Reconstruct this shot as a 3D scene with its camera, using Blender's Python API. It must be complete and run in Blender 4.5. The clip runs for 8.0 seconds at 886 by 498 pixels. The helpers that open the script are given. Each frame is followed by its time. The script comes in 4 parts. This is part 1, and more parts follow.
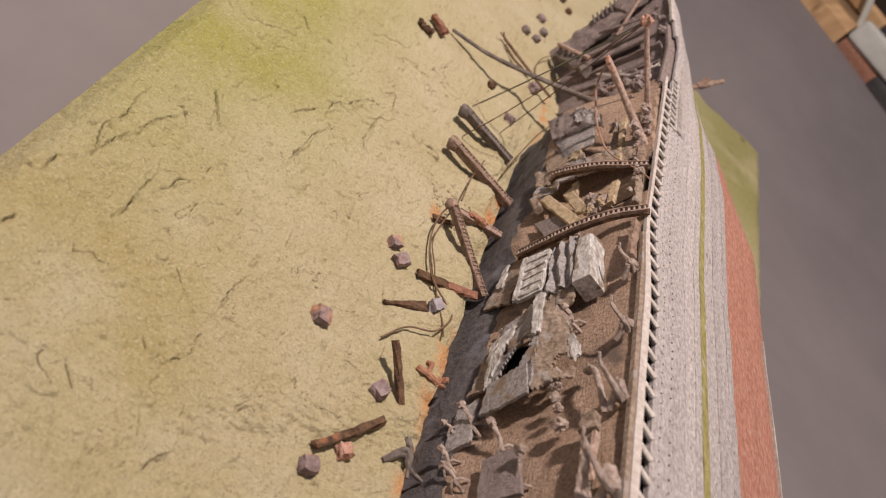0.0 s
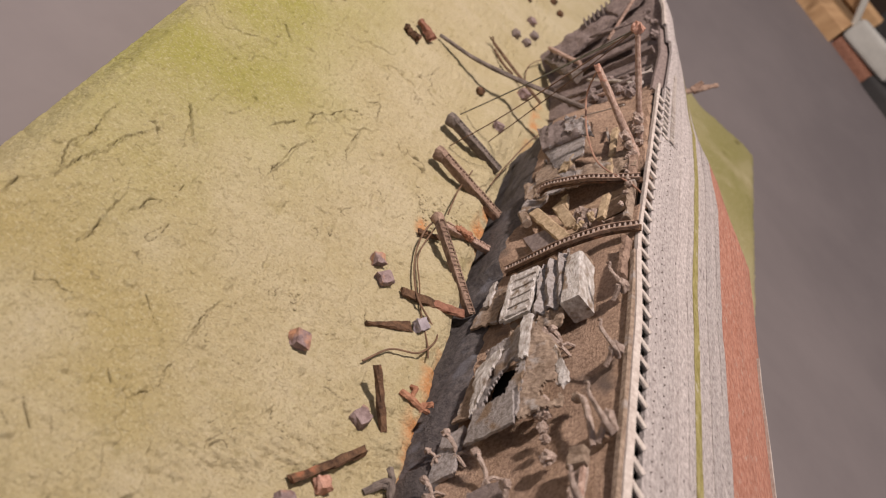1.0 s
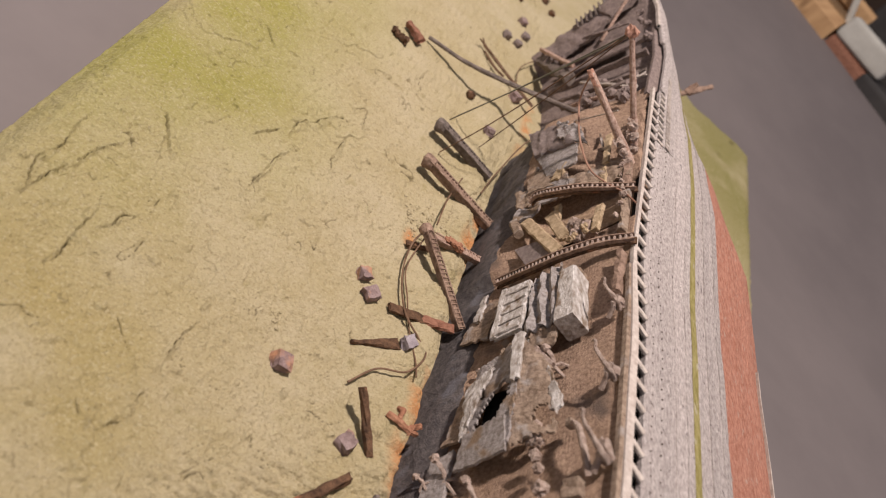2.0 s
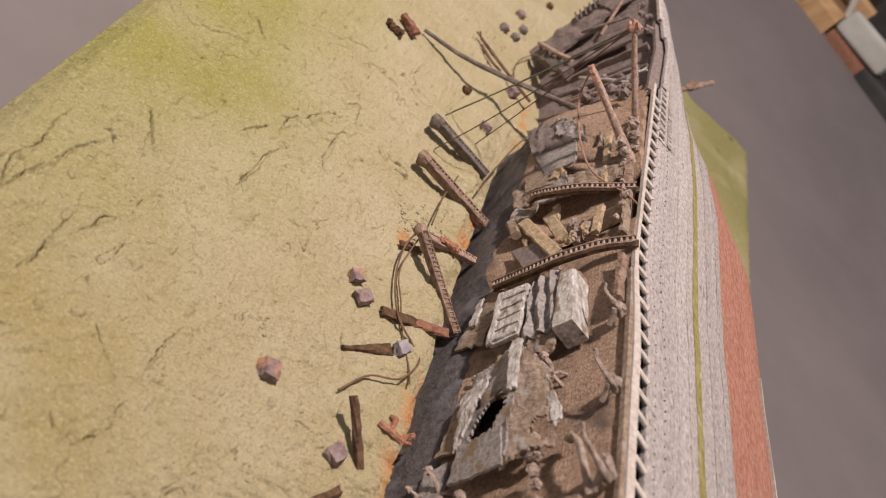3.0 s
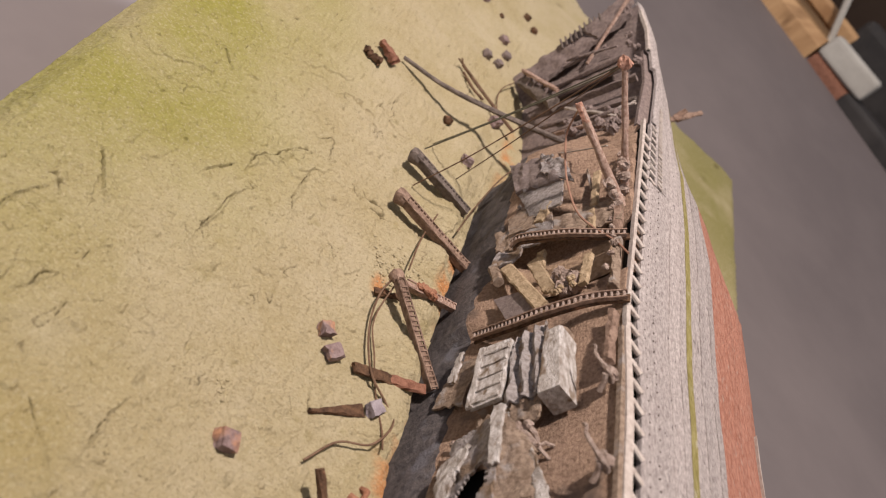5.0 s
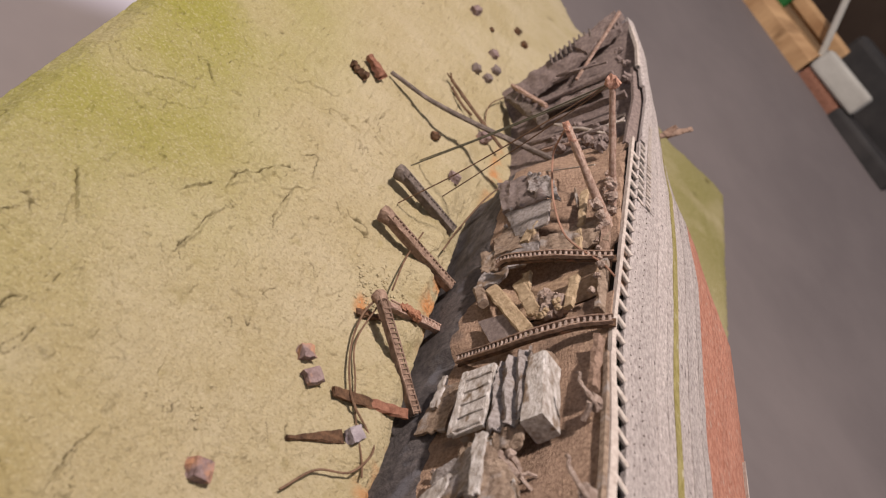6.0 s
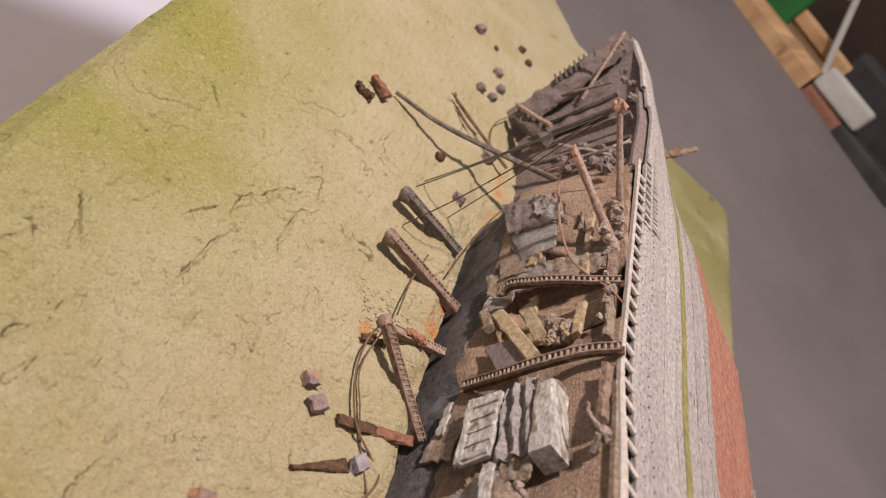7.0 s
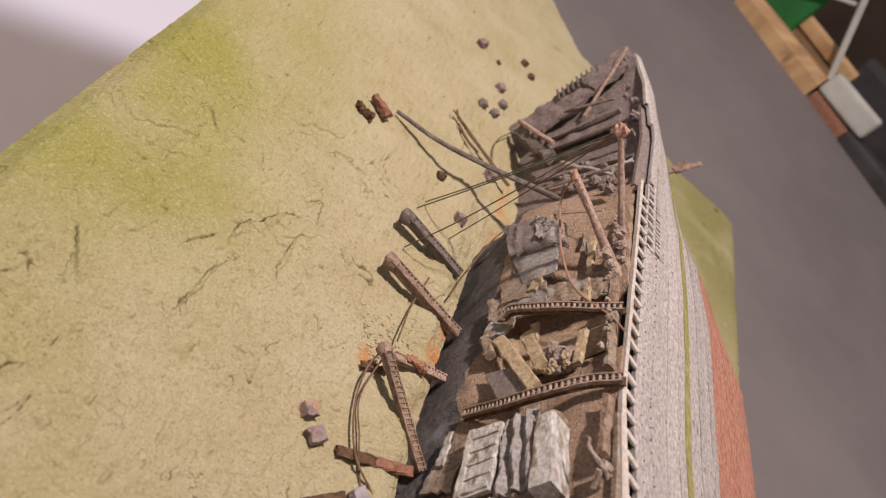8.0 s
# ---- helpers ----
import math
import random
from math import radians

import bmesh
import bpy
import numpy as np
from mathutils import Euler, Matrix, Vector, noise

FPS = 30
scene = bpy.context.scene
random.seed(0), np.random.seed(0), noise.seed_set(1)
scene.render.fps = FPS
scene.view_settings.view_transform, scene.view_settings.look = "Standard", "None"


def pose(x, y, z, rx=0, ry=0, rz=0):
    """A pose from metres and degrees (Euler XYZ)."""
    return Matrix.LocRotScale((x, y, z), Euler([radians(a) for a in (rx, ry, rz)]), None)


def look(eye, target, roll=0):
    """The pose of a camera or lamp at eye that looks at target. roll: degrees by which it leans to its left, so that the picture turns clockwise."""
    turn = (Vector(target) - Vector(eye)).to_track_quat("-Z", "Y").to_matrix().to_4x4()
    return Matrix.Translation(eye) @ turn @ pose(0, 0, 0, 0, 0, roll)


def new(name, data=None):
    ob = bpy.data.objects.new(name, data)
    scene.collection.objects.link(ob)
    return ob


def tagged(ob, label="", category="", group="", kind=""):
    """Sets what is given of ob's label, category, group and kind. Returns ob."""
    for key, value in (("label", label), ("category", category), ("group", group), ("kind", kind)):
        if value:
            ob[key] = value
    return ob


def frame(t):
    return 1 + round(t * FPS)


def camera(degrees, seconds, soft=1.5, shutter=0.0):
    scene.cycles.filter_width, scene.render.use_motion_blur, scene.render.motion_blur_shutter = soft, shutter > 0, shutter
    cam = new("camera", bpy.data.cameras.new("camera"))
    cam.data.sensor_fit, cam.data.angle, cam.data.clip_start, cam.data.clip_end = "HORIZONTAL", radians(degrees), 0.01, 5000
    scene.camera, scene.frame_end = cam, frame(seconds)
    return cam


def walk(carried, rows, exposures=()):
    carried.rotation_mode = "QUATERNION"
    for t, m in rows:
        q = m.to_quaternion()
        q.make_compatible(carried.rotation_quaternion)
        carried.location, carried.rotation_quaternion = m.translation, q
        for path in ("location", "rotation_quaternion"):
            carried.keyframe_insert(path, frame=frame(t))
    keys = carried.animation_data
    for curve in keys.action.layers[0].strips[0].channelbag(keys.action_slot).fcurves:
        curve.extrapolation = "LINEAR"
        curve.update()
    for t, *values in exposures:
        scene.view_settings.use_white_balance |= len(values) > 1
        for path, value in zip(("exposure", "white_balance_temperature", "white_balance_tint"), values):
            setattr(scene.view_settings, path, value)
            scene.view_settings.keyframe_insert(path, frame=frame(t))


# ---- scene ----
cam = camera(58.76, 8.0, soft=1.15)
cam.data.dof.use_dof, cam.data.dof.focus_distance, cam.data.dof.aperture_fstop = True, 0.265, 18.0
PATH = [
    (0, (-0.09435, -0.22870, 0.17315), (0.40580, 1.33182, -0.97343), 48.027),
    (0.5, (-0.09415, -0.22268, 0.17439), (0.40749, 1.33774, -0.97167), 47.830),
    (1, (-0.09325, -0.21628, 0.17392), (0.41987, 1.34147, -0.97068), 47.983),
    (1.5, (-0.09312, -0.21030, 0.17335), (0.42877, 1.34875, -0.96551), 47.844),
    (3, (-0.09250, -0.19594, 0.16912), (0.46226, 1.34908, -0.97332), 48.864),
    (3.5, (-0.09227, -0.19176, 0.16745), (0.45751, 1.36398, -0.96277), 48.750),
    (4, (-0.09307, -0.18478, 0.16706), (0.45921, 1.37709, -0.95346), 48.849),
    (4.5, (-0.09429, -0.17950, 0.16543), (0.47203, 1.38653, -0.94220), 49.215),
    (6, (-0.09248, -0.16834, 0.16759), (0.48103, 1.41932, -0.90499), 49.715),
    (6.5, (-0.09492, -0.16720, 0.16680), (0.47376, 1.42924, -0.89527), 49.722),
    (7, (-0.09535, -0.16444, 0.16753), (0.45740, 1.44061, -0.88995), 49.453),
    (7.5, (-0.09489, -0.16032, 0.16983), (0.43555, 1.44975, -0.89144), 48.725),
    (8, (-0.09779, -0.15813, 0.17189), (0.43833, 1.44867, -0.89149), 48.908),
]
walk(cam, [(t, look(eye, target, roll)) for t, eye, target, roll in PATH])

# ---------------------------------------------------------------- light
world = bpy.data.worlds.new("room_light")
world.use_nodes = True
world.node_tree.nodes["Background"].inputs[0].default_value = (0.90, 0.86, 0.93, 1)
world.node_tree.nodes["Background"].inputs[1].default_value = 0.34
scene.world = world

lamp_data = bpy.data.lights.new("desk_lamp_light", "AREA")
lamp_data.shape, lamp_data.size, lamp_data.energy = "DISK", 0.06, 14.0
lamp_data.color = (1.0, 0.885, 0.82)
lamp = new("desk_lamp_light", lamp_data)
lamp.matrix_world = look((-0.21, 0.06, 0.97), (0.0, 0.05, 0.0))
scene.view_settings.exposure = 0.0

# ---------------------------------------------------------------- materials
MM = 0.001


def mat(name, c1, c2, scale=60, rough=0.85, bump=0.3, bscale=400, metal=0.0, c3=None, c3_scale=25, c3_at=0.6, per_object=0.0, stretch=(1, 1, 1), detail=6, bands=0.0):
    """Two mixed tones, a third in patches, fine relief."""
    m = bpy.data.materials.new(name)
    m.use_nodes = True
    nt = m.node_tree
    N, L = nt.nodes, nt.links
    b = N["Principled BSDF"]
    co = N.new("ShaderNodeTexCoord")
    mp = N.new("ShaderNodeMapping")
    mp.inputs["Scale"].default_value = stretch
    L.new(co.outputs["Object"], mp.inputs[0])
    n1 = N.new("ShaderNodeTexNoise")
    n1.inputs["Scale"].default_value, n1.inputs["Detail"].default_value, n1.inputs["Roughness"].default_value = scale, detail, 0.65
    L.new(mp.outputs[0], n1.inputs["Vector"])
    r1 = N.new("ShaderNodeValToRGB")
    r1.color_ramp.elements[0].position, r1.color_ramp.elements[1].position = 0.35, 0.65
    r1.color_ramp.elements[0].color, r1.color_ramp.elements[1].color = (*c1, 1), (*c2, 1)
    L.new(n1.outputs[0], r1.inputs[0])
    col = r1.outputs[0]
    if c3:
        n3 = N.new("ShaderNodeTexNoise")
        n3.inputs["Scale"].default_value, n3.inputs["Detail"].default_value = c3_scale, 5
        L.new(mp.outputs[0], n3.inputs["Vector"])
        r3 = N.new("ShaderNodeMapRange")
        r3.inputs[1].default_value, r3.inputs[2].default_value = c3_at, c3_at + 0.1
        L.new(n3.outputs[0], r3.inputs[0])
        mx = N.new("ShaderNodeMix")
        mx.data_type = "RGBA"
        L.new(r3.outputs[0], mx.inputs[0])
        L.new(col, mx.inputs[6])
        mx.inputs[7].default_value = (*c3, 1)
        col = mx.outputs[2]
    if per_object:
        oi = N.new("ShaderNodeObjectInfo")
        mr = N.new("ShaderNodeMapRange")
        mr.inputs[3].default_value, mr.inputs[4].default_value = 1 - per_object, 1 + per_object
        L.new(oi.outputs["Random"], mr.inputs[0])
        hs = N.new("ShaderNodeHueSaturation")
        L.new(mr.outputs[0], hs.inputs["Value"])
        L.new(col, hs.inputs["Color"])
        col = hs.outputs[0]
    L.new(col, b.inputs["Base Color"])
    b.inputs["Roughness"].default_value, b.inputs["Metallic"].default_value = rough, metal
    b.inputs["Specular IOR Level"].default_value = 0.25
    if bump:
        n2 = N.new("ShaderNodeTexNoise")
        n2.inputs["Scale"].default_value, n2.inputs["Detail"].default_value, n2.inputs["Roughness"].default_value = bscale, 6, 0.7
        L.new(mp.outputs[0], n2.inputs["Vector"])
        bp = N.new("ShaderNodeBump")
        bp.inputs["Strength"].default_value, bp.inputs["Distance"].default_value = bump, 0.0015
        height = n2.outputs[0]
        if bands:
            wv = N.new("ShaderNodeTexWave")
            wv.bands_direction = "Z"
            wv.inputs["Scale"].default_value, wv.inputs["Distortion"].default_value = 0.314 / bands, 0.6
            L.new(co.outputs["Object"], wv.inputs["Vector"])
            ad = N.new("ShaderNodeMath")
            ad.operation = "MULTIPLY_ADD"
            ad.inputs[1].default_value = 0.07
            L.new(wv.outputs["Fac"], ad.inputs[0])
            L.new(height, ad.inputs[2])
            height = ad.outputs[0]
        L.new(height, bp.inputs["Height"])
        L.new(bp.outputs[0], b.inputs["Normal"])
    return m




def brightened_paper():
    """Mauve-grey paper, a lilac-white brightening towards one corner painted into its colour."""
    m = mat("grey_paper", (0.152, 0.129, 0.127), (0.184, 0.156, 0.152), 6, 0.75, 0.03, 900)
    N, L = m.node_tree.nodes, m.node_tree.links
    b = N["Principled BSDF"]
    col = b.inputs["Base Color"].links[0].from_socket
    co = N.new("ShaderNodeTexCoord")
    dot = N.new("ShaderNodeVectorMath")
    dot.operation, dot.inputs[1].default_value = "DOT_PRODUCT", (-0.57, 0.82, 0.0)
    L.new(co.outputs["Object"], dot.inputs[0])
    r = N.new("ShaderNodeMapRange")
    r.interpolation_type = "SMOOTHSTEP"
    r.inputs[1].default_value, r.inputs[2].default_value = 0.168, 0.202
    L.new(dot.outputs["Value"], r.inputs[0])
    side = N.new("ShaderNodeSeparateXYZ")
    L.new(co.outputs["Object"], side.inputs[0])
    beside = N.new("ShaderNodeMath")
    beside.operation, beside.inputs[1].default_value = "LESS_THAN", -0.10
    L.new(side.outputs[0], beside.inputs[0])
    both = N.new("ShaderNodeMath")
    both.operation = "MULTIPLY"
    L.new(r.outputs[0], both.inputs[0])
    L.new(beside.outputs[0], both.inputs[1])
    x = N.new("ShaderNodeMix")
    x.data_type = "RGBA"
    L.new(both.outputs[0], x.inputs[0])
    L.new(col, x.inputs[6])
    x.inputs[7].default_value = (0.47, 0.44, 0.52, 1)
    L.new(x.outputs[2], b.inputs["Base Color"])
    return m


M_SHEET = brightened_paper()
M_HULL = mat("hull_white", (0.36, 0.30, 0.282), (0.64, 0.57, 0.54), 1300, 0.9, 1.0, 1500, c3=(0.20, 0.165, 0.158), c3_scale=900, c3_at=0.625, stretch=(1, 0.38, 1), per_object=0.12)
M_RED = mat("hull_red", (0.37, 0.145, 0.095), (0.57, 0.285, 0.205), 900, 0.9, 1.0, 1300, c3=(0.50, 0.335, 0.27), c3_scale=700, c3_at=0.60, stretch=(1, 0.38, 1), per_object=0.05)
M_STRIPE = mat("stripe_ochre", (0.20, 0.165, 0.045), (0.34, 0.29, 0.125), 900, 0.88, 0.7, 1300, c3=(0.42, 0.37, 0.27), c3_scale=600, c3_at=0.62, stretch=(1, 0.3, 1))
M_DECK = mat("deck_brown", (0.235, 0.150, 0.105), (0.46, 0.315, 0.225), 900, 0.88, 0.7, 1500, c3=(0.16, 0.115, 0.092), c3_scale=55, c3_at=0.60, bands=0.0011)
M_DARK = mat("deck_slate", (0.070, 0.061, 0.062), (0.155, 0.132, 0.127), 420, 0.75, 0.6, 1000, c3=(0.165, 0.156, 0.170), c3_scale=90, c3_at=0.6)
M_AFT = mat("aft_brown_grey", (0.160, 0.120, 0.110), (0.30, 0.232, 0.210), 620, 0.88, 0.6, 1300, bands=0.0013)
M_RAIL = mat("rail_pale", (0.39, 0.32, 0.28), (0.56, 0.49, 0.44), 500, 0.85, 0.4, 1300)
M_HOUSE = mat("house_pale", (0.33, 0.275, 0.235), (0.70, 0.655, 0.63), 620, 0.87, 0.8, 1100, c3=(0.22, 0.155, 0.105), c3_scale=230, c3_at=0.585, stretch=(1, 0.5, 1))
M_HGREY = mat("house_grey", (0.215, 0.180, 0.165), (0.43, 0.385, 0.37), 700, 0.87, 0.7, 1100, c3=(0.25, 0.175, 0.12), c3_scale=110, c3_at=0.55)
M_HBROWN = mat("house_brown", (0.18, 0.122, 0.086), (0.38, 0.285, 0.215), 600, 0.85, 0.7, 1000, c3=(0.36, 0.31, 0.28), c3_scale=160, c3_at=0.58)
M_BEAM = mat("girder_brown", (0.17, 0.105, 0.075), (0.36, 0.245, 0.185), 500, 0.75, 0.5, 1200, per_object=0.12)
M_GREYB = mat("mast_grey_brown", (0.10, 0.078, 0.068), (0.22, 0.175, 0.15), 400, 0.8, 0.5, 1200)
M_PINK = mat("mast_rust_pink", (0.28, 0.165, 0.125), (0.52, 0.375, 0.305), 700, 0.85, 0.6, 1200, per_object=0.1)
M_DAVIT = mat("davit_dust", (0.29, 0.205, 0.165), (0.52, 0.405, 0.345), 600, 0.88, 0.8, 1200, per_object=0.15)
M_TAN = mat("plank_tan", (0.36, 0.255, 0.155), (0.58, 0.44, 0.29), 420, 0.88, 0.8, 1200, c3=(0.24, 0.16, 0.10), c3_scale=200, c3_at=0.6, per_object=0.12)
M_STONE = mat("stone_mauve", (0.19, 0.125, 0.115), (0.37, 0.275, 0.265), 320, 0.85, 0.8, 900, c3=(0.52, 0.28, 0.17), c3_scale=120, c3_at=0.60, per_object=0.2)
M_STONERUST = mat("stone_rust", (0.20, 0.125, 0.115), (0.38, 0.275, 0.265), 320, 0.85, 0.8, 900, c3=(0.56, 0.29, 0.17), c3_scale=110, c3_at=0.53)
M_PALE = mat("stone_lilac", (0.27, 0.225, 0.245), (0.42, 0.365, 0.385), 320, 0.85, 0.6, 900)
M_STICK = mat("stick_brown", (0.060, 0.032, 0.020), (0.19, 0.105, 0.06), 380, 0.85, 0.7, 1000, c3=(0.31, 0.13, 0.07), c3_scale=150, c3_at=0.58)
M_WIRE = mat("wire_brown", (0.10, 0.055, 0.032), (0.20, 0.12, 0.075), 300, 0.6, 0.2, 1200)
M_WIREG = mat("wire_green_grey", (0.10, 0.095, 0.065), (0.19, 0.175, 0.13), 300, 0.45, 0.2, 1200)
M_COPPER = mat("wire_copper", (0.24, 0.125, 0.085), (0.37, 0.215, 0.155), 300, 0.5, 0.2, 1200)
M_RUST = mat("rust_orange", (0.28, 0.12, 0.07), (0.46, 0.24, 0.15), 300, 0.88, 0.6, 1000)
M_SLATE = mat("slate_plate", (0.17, 0.130, 0.118), (0.28, 0.222, 0.205), 520, 0.87, 0.6, 1200)
M_FLOORTAN = mat("deck_tan", (0.30, 0.195, 0.125), (0.52, 0.365, 0.25), 600, 0.88, 0.6, 1300, c3=(0.20, 0.13, 0.09), c3_scale=110, c3_at=0.58)
M_HEAD = mat("head_rust", (0.36, 0.17, 0.115), (0.56, 0.33, 0.25), 700, 0.88, 0.6, 1200)
M_REDWOOD = mat("plank_red_brown", (0.19, 0.080, 0.052), (0.36, 0.175, 0.115), 420, 0.85, 0.7, 1200)
# near-black for sheets that imitate shade inside openings
M_BLACK = mat("shade_black", (0.008, 0.006, 0.006), (0.016, 0.013, 0.012), 100, 0.9, 0.2, 500)
M_WOOD = mat("bench_wood", (0.34, 0.19, 0.09), (0.56, 0.35, 0.18), 9, 0.6, 0.1, 60, c3=(0.14, 0.07, 0.03), c3_scale=7, c3_at=0.55, stretch=(1, 6, 1))
M_CREAM = mat("cream_cloth", (0.42, 0.40, 0.36), (0.55, 0.53, 0.48), 30, 0.8, 0.2, 200)
M_DARKBOX = mat("charcoal_plastic", (0.030, 0.028, 0.028), (0.055, 0.050, 0.048), 20, 0.5, 0.05, 100)
M_GREEN = mat("green_card", (0.015, 0.11, 0.025), (0.025, 0.16, 0.04), 20, 0.6, 0.05, 100)
M_ROOM = mat("room_wall", (0.085, 0.055, 0.038), (0.13, 0.088, 0.062), 3, 0.9, 0.05, 20)


def mud_material():
    m = mat("mud_olive", (0.445, 0.363, 0.205), (0.525, 0.442, 0.290), 26, 0.92, 1.0, 1000)
    N, L = m.node_tree.nodes, m.node_tree.links
    b = N["Principled BSDF"]
    col = b.inputs["Base Color"].links[0].from_socket
    co = N.new("ShaderNodeTexCoord")

    def noise_mask(scale, lo, hi, detail=6):
        n = N.new("ShaderNodeTexNoise")
        n.inputs["Scale"].default_value, n.inputs["Detail"].default_value = scale, detail
        L.new(co.outputs["Object"], n.inputs["Vector"])
        r = N.new("ShaderNodeMapRange")
        r.inputs[1].default_value, r.inputs[2].default_value = lo, hi
        L.new(n.outputs[0], r.inputs[0])
        return r.outputs[0]

    def times(a, c):
        t = N.new("ShaderNodeMath")
        t.operation, t.use_clamp = "MULTIPLY", True
        L.new(a, t.inputs[0])
        if isinstance(c, float):
            t.inputs[1].default_value = c
        else:
            L.new(c, t.inputs[1])
        return t.outputs[0]

    def near(centre, radii, soft):
        """1 inside an ellipse of the plan, falling to 0."""
        mp = N.new("ShaderNodeMapping")
        mp.inputs["Location"].default_value = [-c / r for c, r in zip(centre, radii)]
        mp.inputs["Scale"].default_value = [1 / r for r in radii]
        L.new(co.outputs["Object"], mp.inputs[0])
        ln = N.new("ShaderNodeVectorMath")
        ln.operation = "LENGTH"
        L.new(mp.outputs[0], ln.inputs[0])
        r = N.new("ShaderNodeMapRange")
        r.inputs[1].default_value, r.inputs[2].default_value = 1.0, 1.0 - soft
        r.interpolation_type = "SMOOTHSTEP"
        L.new(ln.outputs["Value"], r.inputs[0])
        return r.outputs[0]

    def over(col, mask, c):
        x = N.new("ShaderNodeMix")
        x.data_type = "RGBA"
        L.new(mask, x.inputs[0])
        L.new(col, x.inputs[6])
        x.inputs[7].default_value = (*c, 1)
        return x.outputs[2]

    # olive wash towards the back and the near edge, ochre specks, rust stains by the wreck
    col = over(col, times(near((-0.130, 0.08, 0), (0.085, 0.22, 1), 0.9), noise_mask(16, 0.25, 0.60)), (0.33, 0.305, 0.070))
    col = over(col, times(near((0.2, 0.33, 0), (0.14, 0.25, 1), 0.9), noise_mask(20, 0.2, 0.5)), (0.25, 0.225, 0.078))
    col = over(col, times(near((-0.12, -0.10, 0), (0.10, 0.10, 1), 0.9), noise_mask(30, 0.35, 0.65)), (0.41, 0.325, 0.140))
    col = over(col, times(noise_mask(420, 0.58, 0.7, 3), 0.28), (0.56, 0.49, 0.30))
    col = over(col, times(noise_mask(150, 0.62, 0.72, 5), 0.35), (0.29, 0.235, 0.085))
    for c, r in (((-0.0050, -0.055), (0.0088, 0.048)), ((-0.002, 0.045), (0.0075, 0.030)), ((0.014, 0.16), (0.0065, 0.032)), ((-0.007, -0.10), (0.007, 0.03)), ((-0.026, 0.024), (0.005, 0.008))):
        col = over(col, times(near((*c, 0), (*r, 1), 0.8), noise_mask(85, 0.42, 0.55)), (0.58, 0.265, 0.105))
    # grain of the paint
    col = over(col, times(noise_mask(1100, 0.53, 0.68, 3), 0.42), (0.58, 0.495, 0.33))
    col = over(col, times(noise_mask(1200, 0.46, 0.34, 3), 0.40), (0.28, 0.215, 0.095))
    # shade in cracks, nicks and flake edges, painted as dark brown
    at = N.new("ShaderNodeAttribute")
    at.attribute_name = "crack_shade"
    col = over(col, at.outputs["Fac"], (0.085, 0.060, 0.022))
    L.new(col, b.inputs["Base Color"])
    for bp in [x for x in N if x.type == "BUMP"]:
        bp.inputs["Distance"].default_value = 0.0010
    # scraped, flaking relief under the grain
    n = N.new("ShaderNodeTexNoise")
    n.inputs["Scale"].default_value, n.inputs["Detail"].default_value, n.inputs["Roughness"].default_value, n.inputs["Distortion"].default_value = 170, 7, 0.72, 0.8
    L.new(co.outputs["Object"], n.inputs["Vector"])
    wide = N.new("ShaderNodeBump")
    wide.inputs["Strength"].default_value, wide.inputs["Distance"].default_value = 0.5, 0.0010
    L.new(n.outputs[0], wide.inputs["Height"])
    n = N.new("ShaderNodeTexNoise")
    n.inputs["Scale"].default_value, n.inputs["Detail"].default_value, n.inputs["Roughness"].default_value, n.inputs["Distortion"].default_value = 430, 4, 0.6, 1.6
    L.new(co.outputs["Object"], n.inputs["Vector"])
    mid = N.new("ShaderNodeBump")
    mid.inputs["Strength"].default_value, mid.inputs["Distance"].default_value = 0.6, 0.0010
    L.new(n.outputs[0], mid.inputs["Height"])
    L.new(wide.outputs[0], mid.inputs["Normal"])
    L.new(mid.outputs[0], bp.inputs["Normal"])
    return m


M_MUD = mud_material()
M_CRUMB = mat("mud_crumb", (0.34, 0.28, 0.16), (0.46, 0.39, 0.26), 300, 0.9, 0.2, 900)


# ---------------------------------------------------------------- mesh helpers
def thing(name, label, category, group="", kind="", at=(0, 0, 0)):
    e = new(name)
    e.empty_display_size = 0.005
    e.location = at
    return tagged(e, label, category, group, kind)


def part(name, bm, material, parent=None, label="", smooth=False):
    me = bpy.data.meshes.new(name)
    bmesh.ops.recalc_face_normals(bm, faces=bm.faces)
    for f in bm.faces:
        f.smooth = smooth
    bm.to_mesh(me)
    bm.free()
    if smooth:
        me.set_sharp_from_angle(angle=math.radians(42))
    me.materials.append(material)
    ob = new(name, me)
    if parent:
        ob.parent = parent
        ob.matrix_parent_inverse = parent.matrix_basis.inverted()
    if label:
        ob["label"] = label
    return ob


def sole(name, bm, material, label, category, group="", kind="", smooth=False):
    return tagged(part(name, bm, material, None, "", smooth), label, category, group, kind)


def frame_along(a, b, up=Vector((0, 0, 1))):
    d = (b - a).normalized()
    if abs(d.dot(up)) > 0.98:
        up = Vector((0, 1, 0))
    s = d.cross(up).normalized()
    return d, s, s.cross(d)


